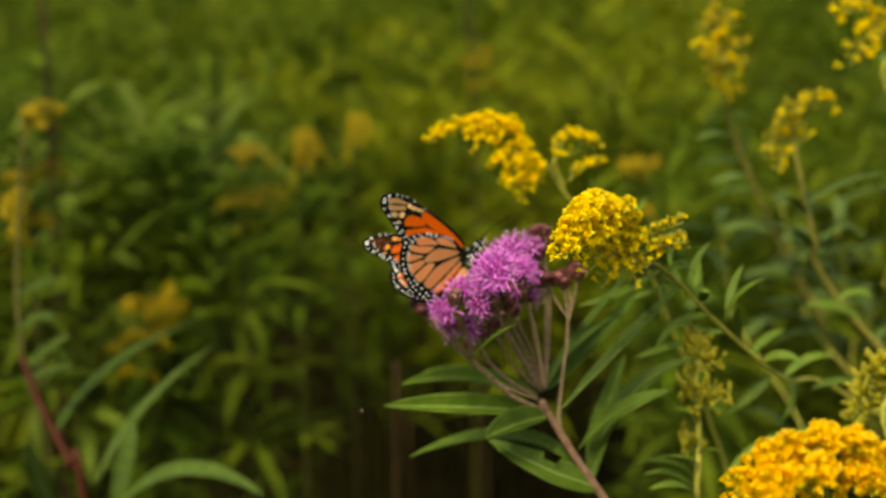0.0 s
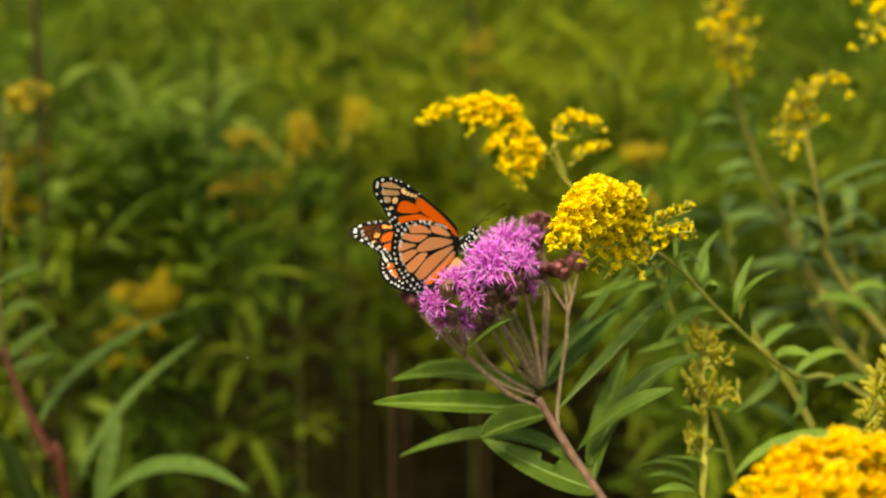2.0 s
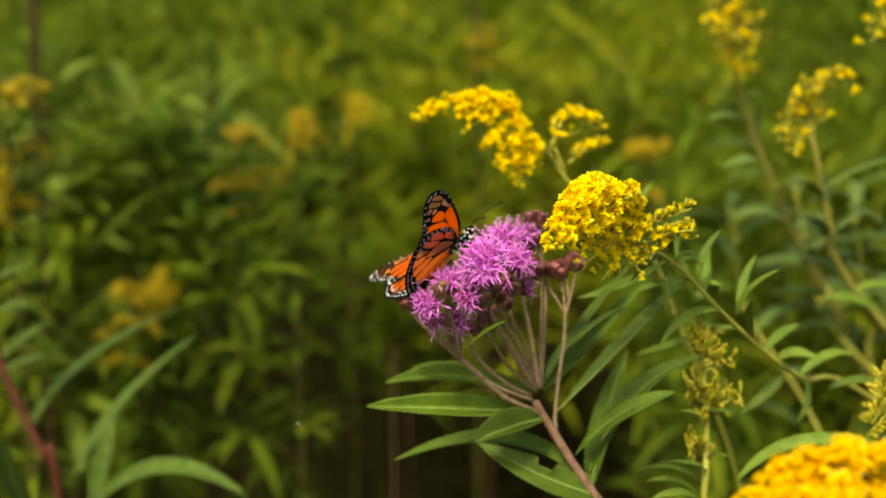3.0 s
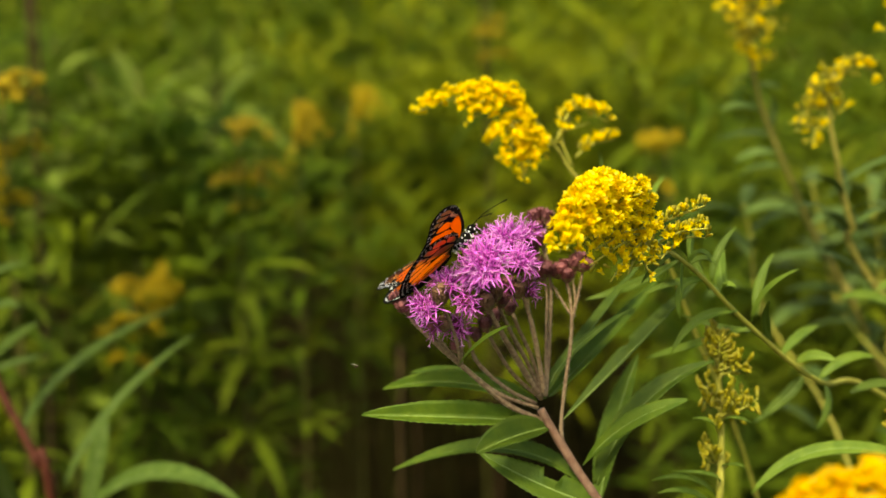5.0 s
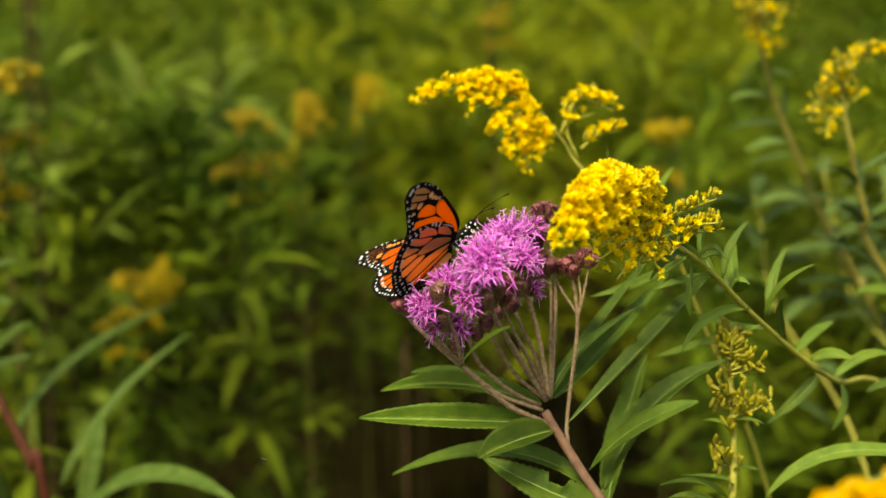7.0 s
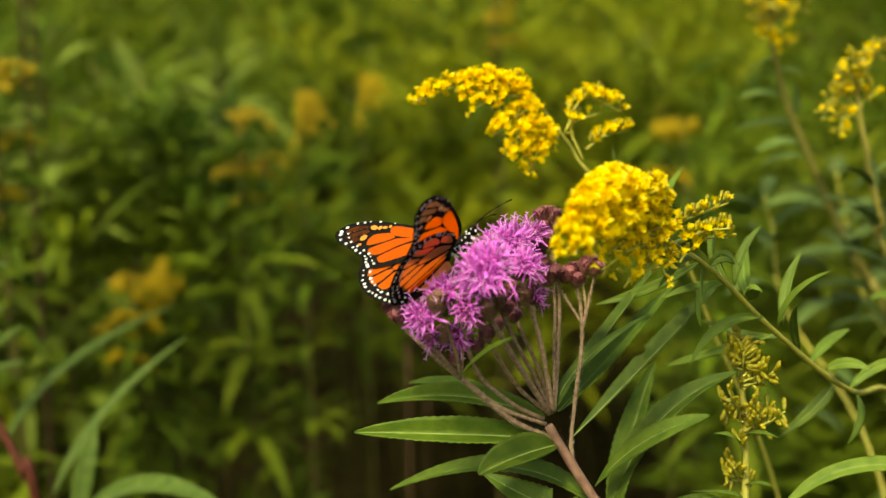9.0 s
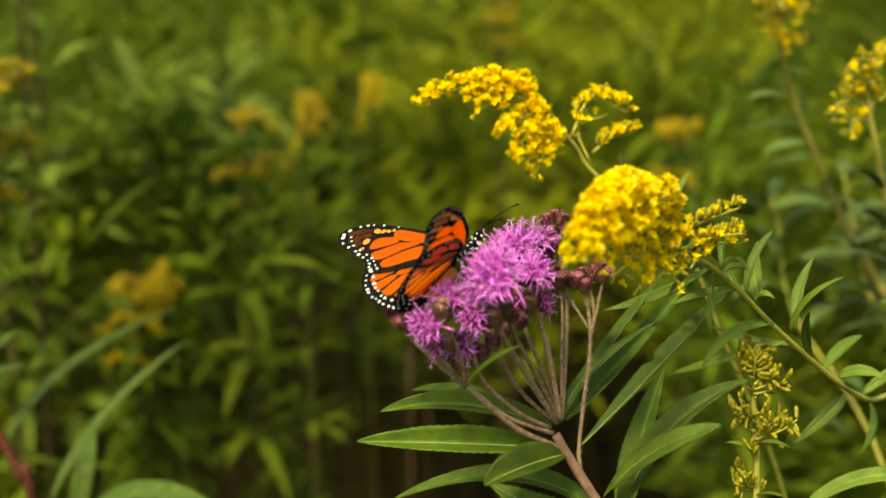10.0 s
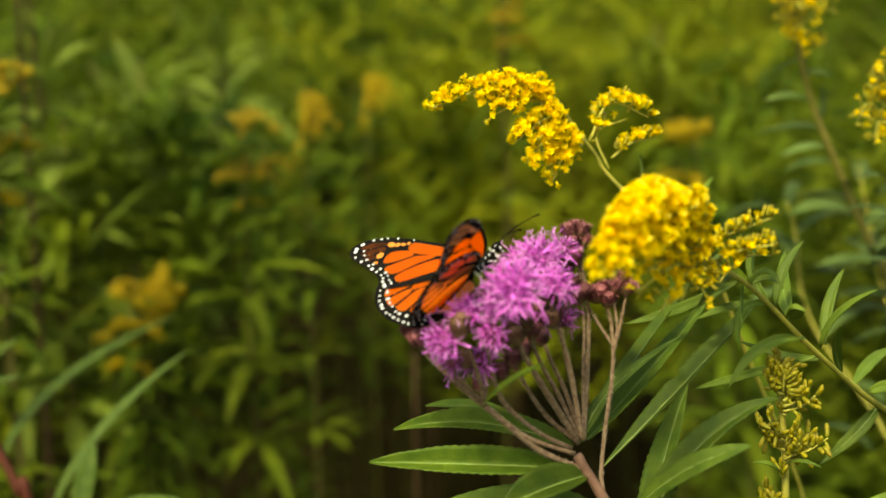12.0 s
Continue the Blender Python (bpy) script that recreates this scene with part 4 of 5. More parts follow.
            leaf(g, q, q + o * L * 0.5 + Vector((0, 0, L * 0.25)), q + o * L + Vector((0, 0, L * rnd.uniform(-0.1, 0.4))), width * rnd.uniform(0.8, 1.2), (0, 0, 1), fold=15, n=6, m=1, mat=mat or ROD_LEAF)
    line = [(0.55, 0.5, 0.6), (0.2901, 0.3700, 1.0977), (0.2621, 0.3600, 1.1498), (0.2435, 0.3550, 1.1790), (0.2315, 0.3500, 1.1998), (0.2194, 0.3450, 1.2240), (0.2076, 0.3400, 1.2477), (0.1959, 0.3350, 1.2727), (0.1849, 0.3250, 1.3049), (0.1798, 0.3200, 1.3303), (0.1728, 0.3150, 1.3654)]
    g = rod((0.6, 0.52, 0), line, 0.0027, 0.0012, "tall upright goldenrod with a narrow yellow plume", RIPE_STEM)
    for b, t, n in (
            ((0.1798, 0.3200, 1.3273), (0.1612, 0.3100, 1.3356), 16),
            ((0.1782, 0.3188, 1.3354), (0.1669, 0.3200, 1.3441), 14),
            ((0.1812, 0.3214, 1.3201), (0.1720, 0.3350, 1.3261), 12),
            ((0.1831, 0.3233, 1.3106), (0.1719, 0.3100, 1.3189), 12),
            ((0.1843, 0.3244, 1.3048), (0.1781, 0.3150, 1.3121), 16),
            ((0.1808, 0.3210, 1.3222), (0.1757, 0.3000, 1.3295), 12),
            ((0.1785, 0.3191, 1.3337), (0.1799, 0.3100, 1.3405), 14),
            ((0.1801, 0.3203, 1.3258), (0.1915, 0.3300, 1.3329), 14),
            ((0.1802, 0.3204, 1.3251), (0.1996, 0.3250, 1.3361), 14),
            ((0.1820, 0.3221, 1.3165), (0.1919, 0.3100, 1.3266), 12),
            ((0.1777, 0.3185, 1.3379), (0.1902, 0.3400, 1.3437), 14),
            ((0.1857, 0.3257, 1.2996), (0.1989, 0.3300, 1.3043), 9),
            ((0.1852, 0.3252, 1.3011), (0.1908, 0.3200, 1.3074), 8),
            ((0.1827, 0.3229, 1.3128), (0.2054, 0.3350, 1.3240), 9),
            ((0.1759, 0.3173, 1.3467), (0.1700, 0.3200, 1.3535), 16),
            ((0.1756, 0.3170, 1.3485), (0.1792, 0.3100, 1.3557), 16),
            ((0.1735, 0.3155, 1.3589), (0.1745, 0.3150, 1.3641), 16),
            ((0.1795, 0.3198, 1.3287), (0.1790, 0.3400, 1.3344), 14),
            ((0.1766, 0.3177, 1.3436), (0.1902, 0.3200, 1.3518), 12),
            ((0.1820, 0.3221, 1.3165), (0.1785, 0.3300, 1.3201), 10),
            ):
        b, t = Vector(b), Vector(t)
        raceme(g, b, b.lerp(t, 0.5) + Vector((0, 0, 0.003)), t, n, rnd, 0.0034, 0.55, 0.8, (0, 0, 1), 0.5)
    for b, m, t, w in (
            ((0.1953, 0.3350, 1.2715), (0.1809, 0.3250, 1.2766), (0.1657, 0.3150, 1.2750), 0.009),
            ((0.2011, 0.3380, 1.2562), (0.1894, 0.3530, 1.2546), (0.1735, 0.3680, 1.2483), 0.010),
            ((0.2074, 0.3400, 1.2446), (0.1915, 0.3250, 1.2472), (0.1749, 0.3100, 1.2446), 0.010),
            ((0.2113, 0.3420, 1.2352), (0.1997, 0.3520, 1.2334), (0.1888, 0.3620, 1.2261), 0.010),
            ((0.2188, 0.3450, 1.2209), (0.2248, 0.3300, 1.2299), (0.2331, 0.3150, 1.2320), 0.010),
            ((0.2303, 0.3500, 1.2006), (0.2066, 0.3350, 1.2114), (0.1833, 0.3200, 1.2093), 0.016),
            ((0.2024, 0.3380, 1.2611), (0.2034, 0.3380, 1.2697), (0.2020, 0.3380, 1.2808), 0.007),
            ((0.2349, 0.3520, 1.1947), (0.2510, 0.3670, 1.2001), (0.2718, 0.3820, 1.1994), 0.012),
            ((0.2436, 0.3550, 1.1783), (0.2611, 0.3650, 1.1855), (0.2836, 0.3750, 1.1824), 0.012),
            ((0.2525, 0.3570, 1.1667), (0.2290, 0.3420, 1.1774), (0.2030, 0.3270, 1.1780), 0.013),
            ((0.2673, 0.3620, 1.1392), (0.2830, 0.3520, 1.1521), (0.2953, 0.3420, 1.1529), 0.012),
            ((0.2644, 0.3600, 1.1458), (0.2465, 0.3750, 1.1478), (0.2286, 0.3900, 1.1395), 0.012),
            ((0.1895, 0.3280, 1.2973), (0.1845, 0.3380, 1.2933), (0.1764, 0.3480, 1.2869), 0.007),
            ((0.1912, 0.3300, 1.2880), (0.1977, 0.3300, 1.2891), (0.2058, 0.3300, 1.2862), 0.007),
            ):
        leaf(g, b, m, t, w, (0, -0.5, 0.85), fold=15, n=8, m=1, mat=ROD_LEAF_FAR)
    stalk_leaves(g, line[1:4], 8, 0.058, 0.014, ROD_LEAF_FAR)
    line = [(0.48, 0.3, 0.6), (0.38, 0.24, 1.0), (0.2320, 0.2100, 1.1972), (0.2174, 0.2000, 1.2294), (0.2082, 0.1950, 1.2529), (0.2045, 0.1900, 1.2665), (0.1998, 0.1880, 1.2824), (0.1974, 0.1870, 1.2980), (0.1990, 0.1860, 1.3119)]
    g = rod((0.5, 0.32, 0), line, 0.0024, 0.0009, "goldenrod with a sparse drooping yellow plume", RIPE_STEM)
    for b, m, t, n in (
            ((0.1986, 0.1860, 1.3058), (0.2071, 0.1840, 1.3161), (0.2188, 0.1820, 1.3130), 44),
            ((0.1982, 0.1860, 1.3013), (0.2028, 0.1900, 1.3130), (0.2103, 0.1950, 1.3125), 20),
            ((0.1975, 0.1870, 1.2981), (0.1963, 0.1820, 1.3108), (0.1895, 0.1780, 1.3125), 20),
            ((0.1975, 0.1870, 1.2935), (0.1910, 0.1840, 1.3060), (0.1840, 0.1800, 1.3008), 26),
            ((0.1982, 0.1870, 1.2873), (0.1871, 0.1840, 1.2954), (0.1785, 0.1780, 1.2834), 34),
            ((0.1993, 0.1880, 1.2825), (0.1908, 0.1840, 1.2846), (0.1886, 0.1800, 1.2751), 26),
            ((0.1983, 0.1870, 1.2904), (0.1951, 0.1920, 1.2974), (0.1940, 0.1960, 1.2922), 14),
            ((0.1991, 0.1880, 1.2856), (0.2028, 0.1860, 1.2964), (0.2049, 0.1840, 1.2930), 12),
            ((0.1977, 0.1870, 1.2950), (0.1965, 0.1800, 1.3050), (0.1994, 0.1780, 1.3068), 14),
            ):
        raceme(g, b, m, t, n, rnd, 0.0028, 0.6, 0.66)
    stalk_leaves(g, line[1:5], 14, 0.045, 0.011, ROD_LEAF_FAR)
    leaf(g, (0.2397, 0.1700, 1.1899), (0.2190, 0.1650, 1.2001), (0.2021, 0.1600, 1.2002), 0.0105, (0, -0.6, 0.8), fold=16, n=8, m=2, **R)
    leaf(g, (0.2381, 0.1500, 1.2093), (0.2259, 0.1500, 1.2120), (0.2155, 0.1450, 1.2081), 0.0075, (0, -0.6, 0.8), fold=16, n=8, m=2, **R)
    g = rod((0.52, 0.3, 0), [(0.45, 0.25, 0.8), (0.36, 0.2, 1.2), (0.2533, 0.1883, 1.3164), (0.2547, 0.1896, 1.3440)], 0.003, 0.001, "goldenrod with curved yellow flower branches")
    for b, m, t, n in [((0.2547, 0.1896, 1.3440), (0.2383, 0.1890, 1.3547), (0.2254, 0.1821, 1.3339), 40), ((0.2547, 0.1910, 1.3500), (0.2352, 0.1915, 1.3651), (0.2168, 0.1884, 1.3607), 40), ((0.2547, 0.1896, 1.3440), (0.2475, 0.1887, 1.3532), (0.2331, 0.1835, 1.3398), 30)]:
        raceme(g, b, m, t, n, rnd, 0.004, 0.5, 0.9)
    stalk_leaves(g, [(0.36, 0.2, 1.0), (0.36, 0.2, 1.2), (0.2533, 0.1883, 1.3164)], 12, 0.05, 0.009)
    # leafy shoots between them, without flowers
    for at, line, n, L in [
        ((0.33, 0.1, 0), [(0.31, 0.1, 0.7), (0.27, 0.1, 1.08), (0.2761, 0.4092, 1.1191), (0.2648, 0.4358, 1.1699), (0.2580, 0.4528, 1.2108)], 13, 0.052),
        ((0.36, 0.06, 0), [(0.35, 0.06, 0.7), (0.31, 0.06, 1.06), (0.2926, 0.3451, 1.0999), (0.3071, 0.3496, 1.1508), (0.3158, 0.3520, 1.1932)], 11, 0.052),
        ((0.42, 0.2, 0), [(0.4, 0.2, 0.7), (0.36, 0.2, 1.05), (0.3135, 0.4107, 1.1196), (0.3043, 0.4340, 1.1663), (0.2978, 0.4428, 1.2039)], 14, 0.05),
        ((0.29, 0.22, 0), [(0.27, 0.22, 0.7), (0.24, 0.22, 1.05), (0.2074, 0.3529, 1.1361), (0.2019, 0.3754, 1.1799), (0.1959, 0.3810, 1.2034)], 12, 0.045)]:
        g = thing("leafy_shoot", at, "flowerless goldenrod shoot with narrow pale green leaves", "plant", "leafy shoots")
        bm = bmesh.new()
        tube(bm, [at] + line, 0.0016, 0.0005, 7, 7, 0, 0.1)
        part("stem", bm, ROD_STEM, g)
        stalk_leaves(g, line[1:], n, L, 0.015, ROD_LEAF_FAR)
    # budding spike in front
    line = [(0.118, 0.0, 0.6), (0.112, -0.002, 1.0), (0.1125, -0.0044, 1.1511), (0.1139, 0.0013, 1.1753), (0.1134, 0.0075, 1.2019), (0.1114, 0.0131, 1.2261)]
    g = rod((0.12, 0.0, 0), line, 0.0021, 0.0011, "slim goldenrod spike still in yellow-green bud")
    for b, t, n in (
            ((0.1113, 0.0045, 1.2236), (0.1062, 0.0040, 1.2296), 9),
            ((0.1111, 0.0045, 1.2253), (0.1102, 0.0080, 1.2309), 9),
            ((0.1112, 0.0045, 1.2240), (0.1146, 0.0120, 1.2282), 8),
            ((0.1116, 0.0045, 1.2191), (0.1055, 0.0040, 1.2252), 8),
            ((0.1115, 0.0045, 1.2203), (0.1112, 0.0020, 1.2273), 9),
            ((0.1119, 0.0045, 1.2166), (0.1167, 0.0080, 1.2225), 9),
            ((0.1120, 0.0045, 1.2146), (0.1198, 0.0040, 1.2213), 9),
            ((0.1122, 0.0045, 1.2129), (0.1243, 0.0080, 1.2180), 7),
            ((0.1123, 0.0045, 1.2116), (0.1187, 0.0140, 1.2150), 7),
            ((0.1132, 0.0045, 1.2016), (0.1042, 0.0060, 1.2071), 6),
            ((0.1131, 0.0045, 1.2031), (0.1063, 0.0000, 1.2121), 6),
            ((0.1133, 0.0045, 1.1986), (0.1071, 0.0080, 1.2029), 7),
            ((0.1133, 0.0045, 1.2001), (0.1167, 0.0020, 1.2085), 9),
            ((0.1133, 0.0045, 1.1976), (0.1228, 0.0080, 1.2039), 9),
            ((0.1133, 0.0045, 1.1960), (0.1278, 0.0040, 1.2033), 9),
            ((0.1133, 0.0045, 1.1945), (0.1263, 0.0120, 1.1980), 8),
            ((0.1133, 0.0045, 1.1950), (0.1171, 0.0000, 1.2032), 9),
            ((0.1134, 0.0045, 1.1884), (0.1104, 0.0000, 1.1944), 5),
            ((0.1135, 0.0045, 1.1782), (0.1070, 0.0030, 1.1849), 9),
            ((0.1135, 0.0045, 1.1762), (0.1086, -0.0020, 1.1838), 8),
            ((0.1135, 0.0045, 1.1751), (0.1054, 0.0040, 1.1804), 5),
            ((0.1135, 0.0045, 1.1720), (0.1153, 0.0020, 1.1772), 5)):
        b, t = Vector(b), Vector(t)
        raceme(g, b, b.lerp(t, 0.55) - Vector((0, 0, 0.0015)), t, int(n * 1.6), rnd, 0.0017, 1.0, 0.72, (0, 0, 1), 0.5)
    for b, m, t, w in [((0.1124, -0.0016, 1.1632), (0.0993, -0.0092, 1.1747), (0.0835, -0.0141, 1.1756), 0.0045), ((0.1124, -0.0027, 1.1583), (0.0985, -0.0151, 1.1714), (0.0856, -0.0199, 1.1729), 0.005), ((0.1125, -0.0033, 1.1559), (0.1001, -0.0209, 1.1682), (0.0865, -0.0307, 1.1703), 0.007), ((0.1129, -0.0004, 1.1680), (0.1079, -0.0088, 1.1761), (0.0920, -0.0086, 1.1771), 0.003), ((0.1134, 0.0013, 1.1753), (0.1169, -0.0079, 1.1799), (0.1203, -0.0128, 1.1809), 0.003), ((0.1129, 0.0044, 1.1886), (0.1071, -0.0040, 1.1968), (0.1005, -0.0038, 1.1976), 0.003), ((0.1134, 0.0052, 1.1922), (0.1164, -0.0037, 1.1980), (0.1227, -0.0089, 1.1979), 0.003)]:
        leaf(g, b, m, t, w, (0, -0.5, 0.85), fold=18, n=8, m=2, **R)
    # bright plume close to the lens
    g = rod((0.2, -0.19, 0), [(0.19, -0.19, 0.7), (0.16, -0.185, 1.05), (0.1168, -0.2049, 1.2159), (0.1104, -0.2044, 1.2400)], 0.003, 0.0011, "goldenrod with a dense yellow plume close by")
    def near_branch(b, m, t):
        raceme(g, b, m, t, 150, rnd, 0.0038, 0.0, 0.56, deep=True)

    near_branch((0.1105, -0.2051, 1.2369), (0.0980, -0.2066, 1.2528), (0.0827, -0.2134, 1.2456))
    near_branch((0.1105, -0.2048, 1.2385), (0.1043, -0.2058, 1.2559), (0.0905, -0.2116, 1.2532))
    near_branch((0.1120, -0.2044, 1.2400), (0.1122, -0.2055, 1.2574), (0.1046, -0.2152, 1.2596))
    near_branch((0.1120, -0.2044, 1.2400), (0.1200, -0.2058, 1.2559), (0.1153, -0.2154, 1.2589))
    near_branch((0.1090, -0.2098, 1.2390), (0.0985, -0.2173, 1.2507), (0.0866, -0.2237, 1.2453))
    near_branch((0.1136, -0.2048, 1.2385), (0.1264, -0.1975, 1.2474), (0.1312, -0.2018, 1.2509))
    near_branch((0.1106, -0.2098, 1.2390), (0.1077, -0.2166, 1.2537), (0.1003, -0.2273, 1.2518))
    near_branch((0.1106, -0.2098, 1.2390), (0.1185, -0.2123, 1.2502), (0.1215, -0.2184, 1.2462))
    near_branch((0.1105, -0.2051, 1.2369), (0.1022, -0.1990, 1.2411), (0.0844, -0.2005, 1.2348))

    # greenish budding plume at the right edge
    g = rod((0.30, 0.02, 0), [(0.3, 0.02, 0.7), (0.27, 0.01, 1.05), (0.2029, 0.0014, 1.1754), (0.2004, 0.0076, 1.2020)], 0.0028, 0.0009, "goldenrod with green buds just turning yellow")
    for b, m, t in [((0.2017, 0.0059, 1.1947), (0.1923, 0.0062, 1.2050), (0.1827, -0.0003, 1.1904)), ((0.2017, 0.0070, 1.1996), (0.1935, 0.0079, 1.2123), (0.1864, 0.0022, 1.2012)), ((0.2017, 0.0047, 1.1899), (0.1923, 0.0040, 1.1954), (0.1803, -0.0014, 1.1856)), ((0.2017, 0.0076, 1.2020), (0.1973, 0.0085, 1.2147), (0.1918, 0.0045, 1.2108))]:
        raceme(g, b, m, t, 26, rnd, 0.003, 1.0)
    leaf(g, (0.1930, 0.0019, 1.1778), (0.1532, 0.0027, 1.1814), (0.1259, -0.0013, 1.1644), 0.0095, (0, -0.6, 0.8), fold=18, **R)


# ---- plants at the left ----
def red_herb():
    at = (-0.21, 0.28, 0)
    ob = thing("red_stemmed_herb", at, "herb with a dark red stem and long narrow green leaves", "plant")
    bm = bmesh.new()
    tube(bm, [at, (-0.215, 0.28, 0.6), (-0.2350, 0.2372, 1.0435), (-0.2486, 0.2539, 1.0710), (-0.2700, 0.2676, 1.1079), (-0.2825, 0.2790, 1.1347)], 0.0032, 0.0022, 8, 8, 0, 0.1)
    part("stem", bm, RED_STEM, ob, "dark red stem")
    bm = bmesh.new()
    tube(bm, [(-0.2825, 0.2790, 1.1347), (-0.2895, 0.3003, 1.1819), (-0.2898, 0.3252, 1.2449), (-0.2923, 0.3454, 1.2873)], 0.0022, 0.001, 8, 8, 0, 0.1)
    part("shoot", bm, FIELD_STEM, ob, "dull green upper stem")
    P = dict(mat=HERB_LEAF, under=HERB_UNDER, rib=HERB_RIB, n=20)
    leaf(ob, (-0.2584, 0.2620, 1.0880), (-0.2368, 0.3200, 1.1142), (-0.1870, 0.4000, 1.1279), 0.0135, (-0.3, -0.6, 0.75), fold=14, **P)
    leaf(ob, (-0.2310, 0.2500, 1.0569), (-0.2056, 0.2770, 1.0979), (-0.1585, 0.3000, 1.1375), 0.0125, (-0.5, -0.6, 0.6), fold=20, **P)
    leaf(ob, (-0.2131, 0.2200, 1.0494), (-0.1613, 0.1870, 1.0922), (-0.1080, 0.1600, 1.0866), 0.0185, (0, -0.55, 0.83), fold=20, **P)
    leaf(ob, (-0.2518, 0.2280, 1.0456), (-0.2577, 0.2150, 1.0770), (-0.2603, 0.2050, 1.1050), 0.0210, (0.2, -1, 0.1), fold=14, **P)
    leaf(ob, (-0.2192, 0.2400, 1.0309), (-0.2104, 0.2500, 1.0759), (-0.2063, 0.2600, 1.0965), 0.0170, (0.1, -1, 0.1), fold=10, **P)
    leaf(ob, (-0.2826, 0.2790, 1.1254), (-0.2641, 0.2730, 1.1424), (-0.2449, 0.2650, 1.1552), 0.0110, (0, -0.8, 0.5), fold=14, **P)
    leaf(ob, (-0.2812, 0.2770, 1.1204), (-0.2617, 0.2680, 1.1291), (-0.2429, 0.2600, 1.1362), 0.0100, (0, -0.6, 0.8), fold=14, **P)
    leaf(ob, (-0.2846, 0.2840, 1.1539), (-0.2682, 0.2740, 1.1643), (-0.2542, 0.2630, 1.1656), 0.0110, (0, -0.6, 0.8), fold=14, **P)
    leaf(ob, (-0.2868, 0.2900, 1.1747), (-0.2686, 0.2800, 1.1847), (-0.2510, 0.2700, 1.1909), 0.0100, (0, -0.6, 0.8), fold=14, **P)


# ---- the butterfly ----
def inside(poly, x, y):
    hit = False
    for (x0, y0), (x1, y1) in zip(poly, poly[1:] + poly[:1]):
        if (y0 > y) != (y1 > y) and x < (x1 - x0) * (y - y0) / (y1 - y0) + x0:
            hit = not hit
    return hit


def reach(poly, base, ang):
    """How far the outline lies from base in the direction ang."""
    dx, dy = math.cos(ang), math.sin(ang)
    best = 0
    for (x0, y0), (x1, y1) in zip(poly, poly[1:] + poly[:1]):
        ex, ey = x1 - x0, y1 - y0
        den = dx * ey - dy * ex
        if abs(den) < 1e-9:
            continue
        r = ((x0 - base[0]) * ey - (y0 - base[1]) * ex) / den
        u = ((x0 - base[0]) * dy - (y0 - base[1]) * dx) / den
        if 0 <= u <= 1 and r > best:
            best = r
    return best


def smooth_outline(pts):
    return [(v.x, v.y) for v in spline([(x, y, 0) for x, y in pts] + [(*pts[0], 0)], 5)][:-1]


FORE = [(2.5, 0), (5.0, 6), (4.5, 12), (2.6, 19), (0.3, 26), (-3.3, 35.4), (-8, 41.8), (-12.4, 44.4), (-15.6, 43.9), (-17.7, 40.4), (-18.1, 33), (-18.9, 26.5), (-21.5, 20), (-13, 11), (-4, 3)]
HIND = [(1.5, 1), (1, 10), (-4.3, 17), (-11.8, 23), (-18, 24.7), (-23.7, 22.3), (-27.9, 17.2), (-29.9, 10.6), (-29.6, 4.6), (-28.0, -1.0), (-24, -4.6), (-15, -8.0), (-5, -7.5)]
# cells between the dark veins: corners along the body and out from it, in millimetres; colour below, colour above
FORE_CELLS = [
    ([(3.4, 4), (3.3, 9), (2.1, 15.5), (0.2, 22), (-1.6, 26.4), (-4.2, 26.0), (-4.7, 22.6), (-1.4, 14), (2.0, 5.5)], ORANGE, ORANGE),
    ([(-5.2, 26.0), (-8, 29.9), (-11, 30.5), (-13.3, 28.8), (-10.5, 25.9), (-5.8, 22.8)], ORANGE, ORANGE),
    ([(-5.9, 21.7), (-11, 24.9), (-14.5, 26.7), (-15.7, 24.4), (-14.5, 21.7), (-8, 18.7), (-3.0, 15.6), (-3.0, 17.2)], ORANGE, ORANGE),
    ([(-2.0, 11.6), (-3.8, 14.5), (-8, 17.5), (-14.5, 20.5), (-16.4, 19.8), (-16.4, 17.4), (-11, 13.4), (-5.5, 9.6)], ORANGE, ORANGE),
    ([(-8.4, 39.3), (-11.8, 41.4), (-12.6, 40.2), (-7.3, 35.5), (-6.5, 35.8)], TAN, DUSK),
    ([(-7.9, 34.8), (-13.3, 39.3), (-14.4, 37.8), (-9.0, 33.6)], TAN, DUSK),
    ([(-12.6, 35.4), (-15.0, 37.0), (-15.5, 34.9), (-13.4, 33.8)], TAN, DUSK)]
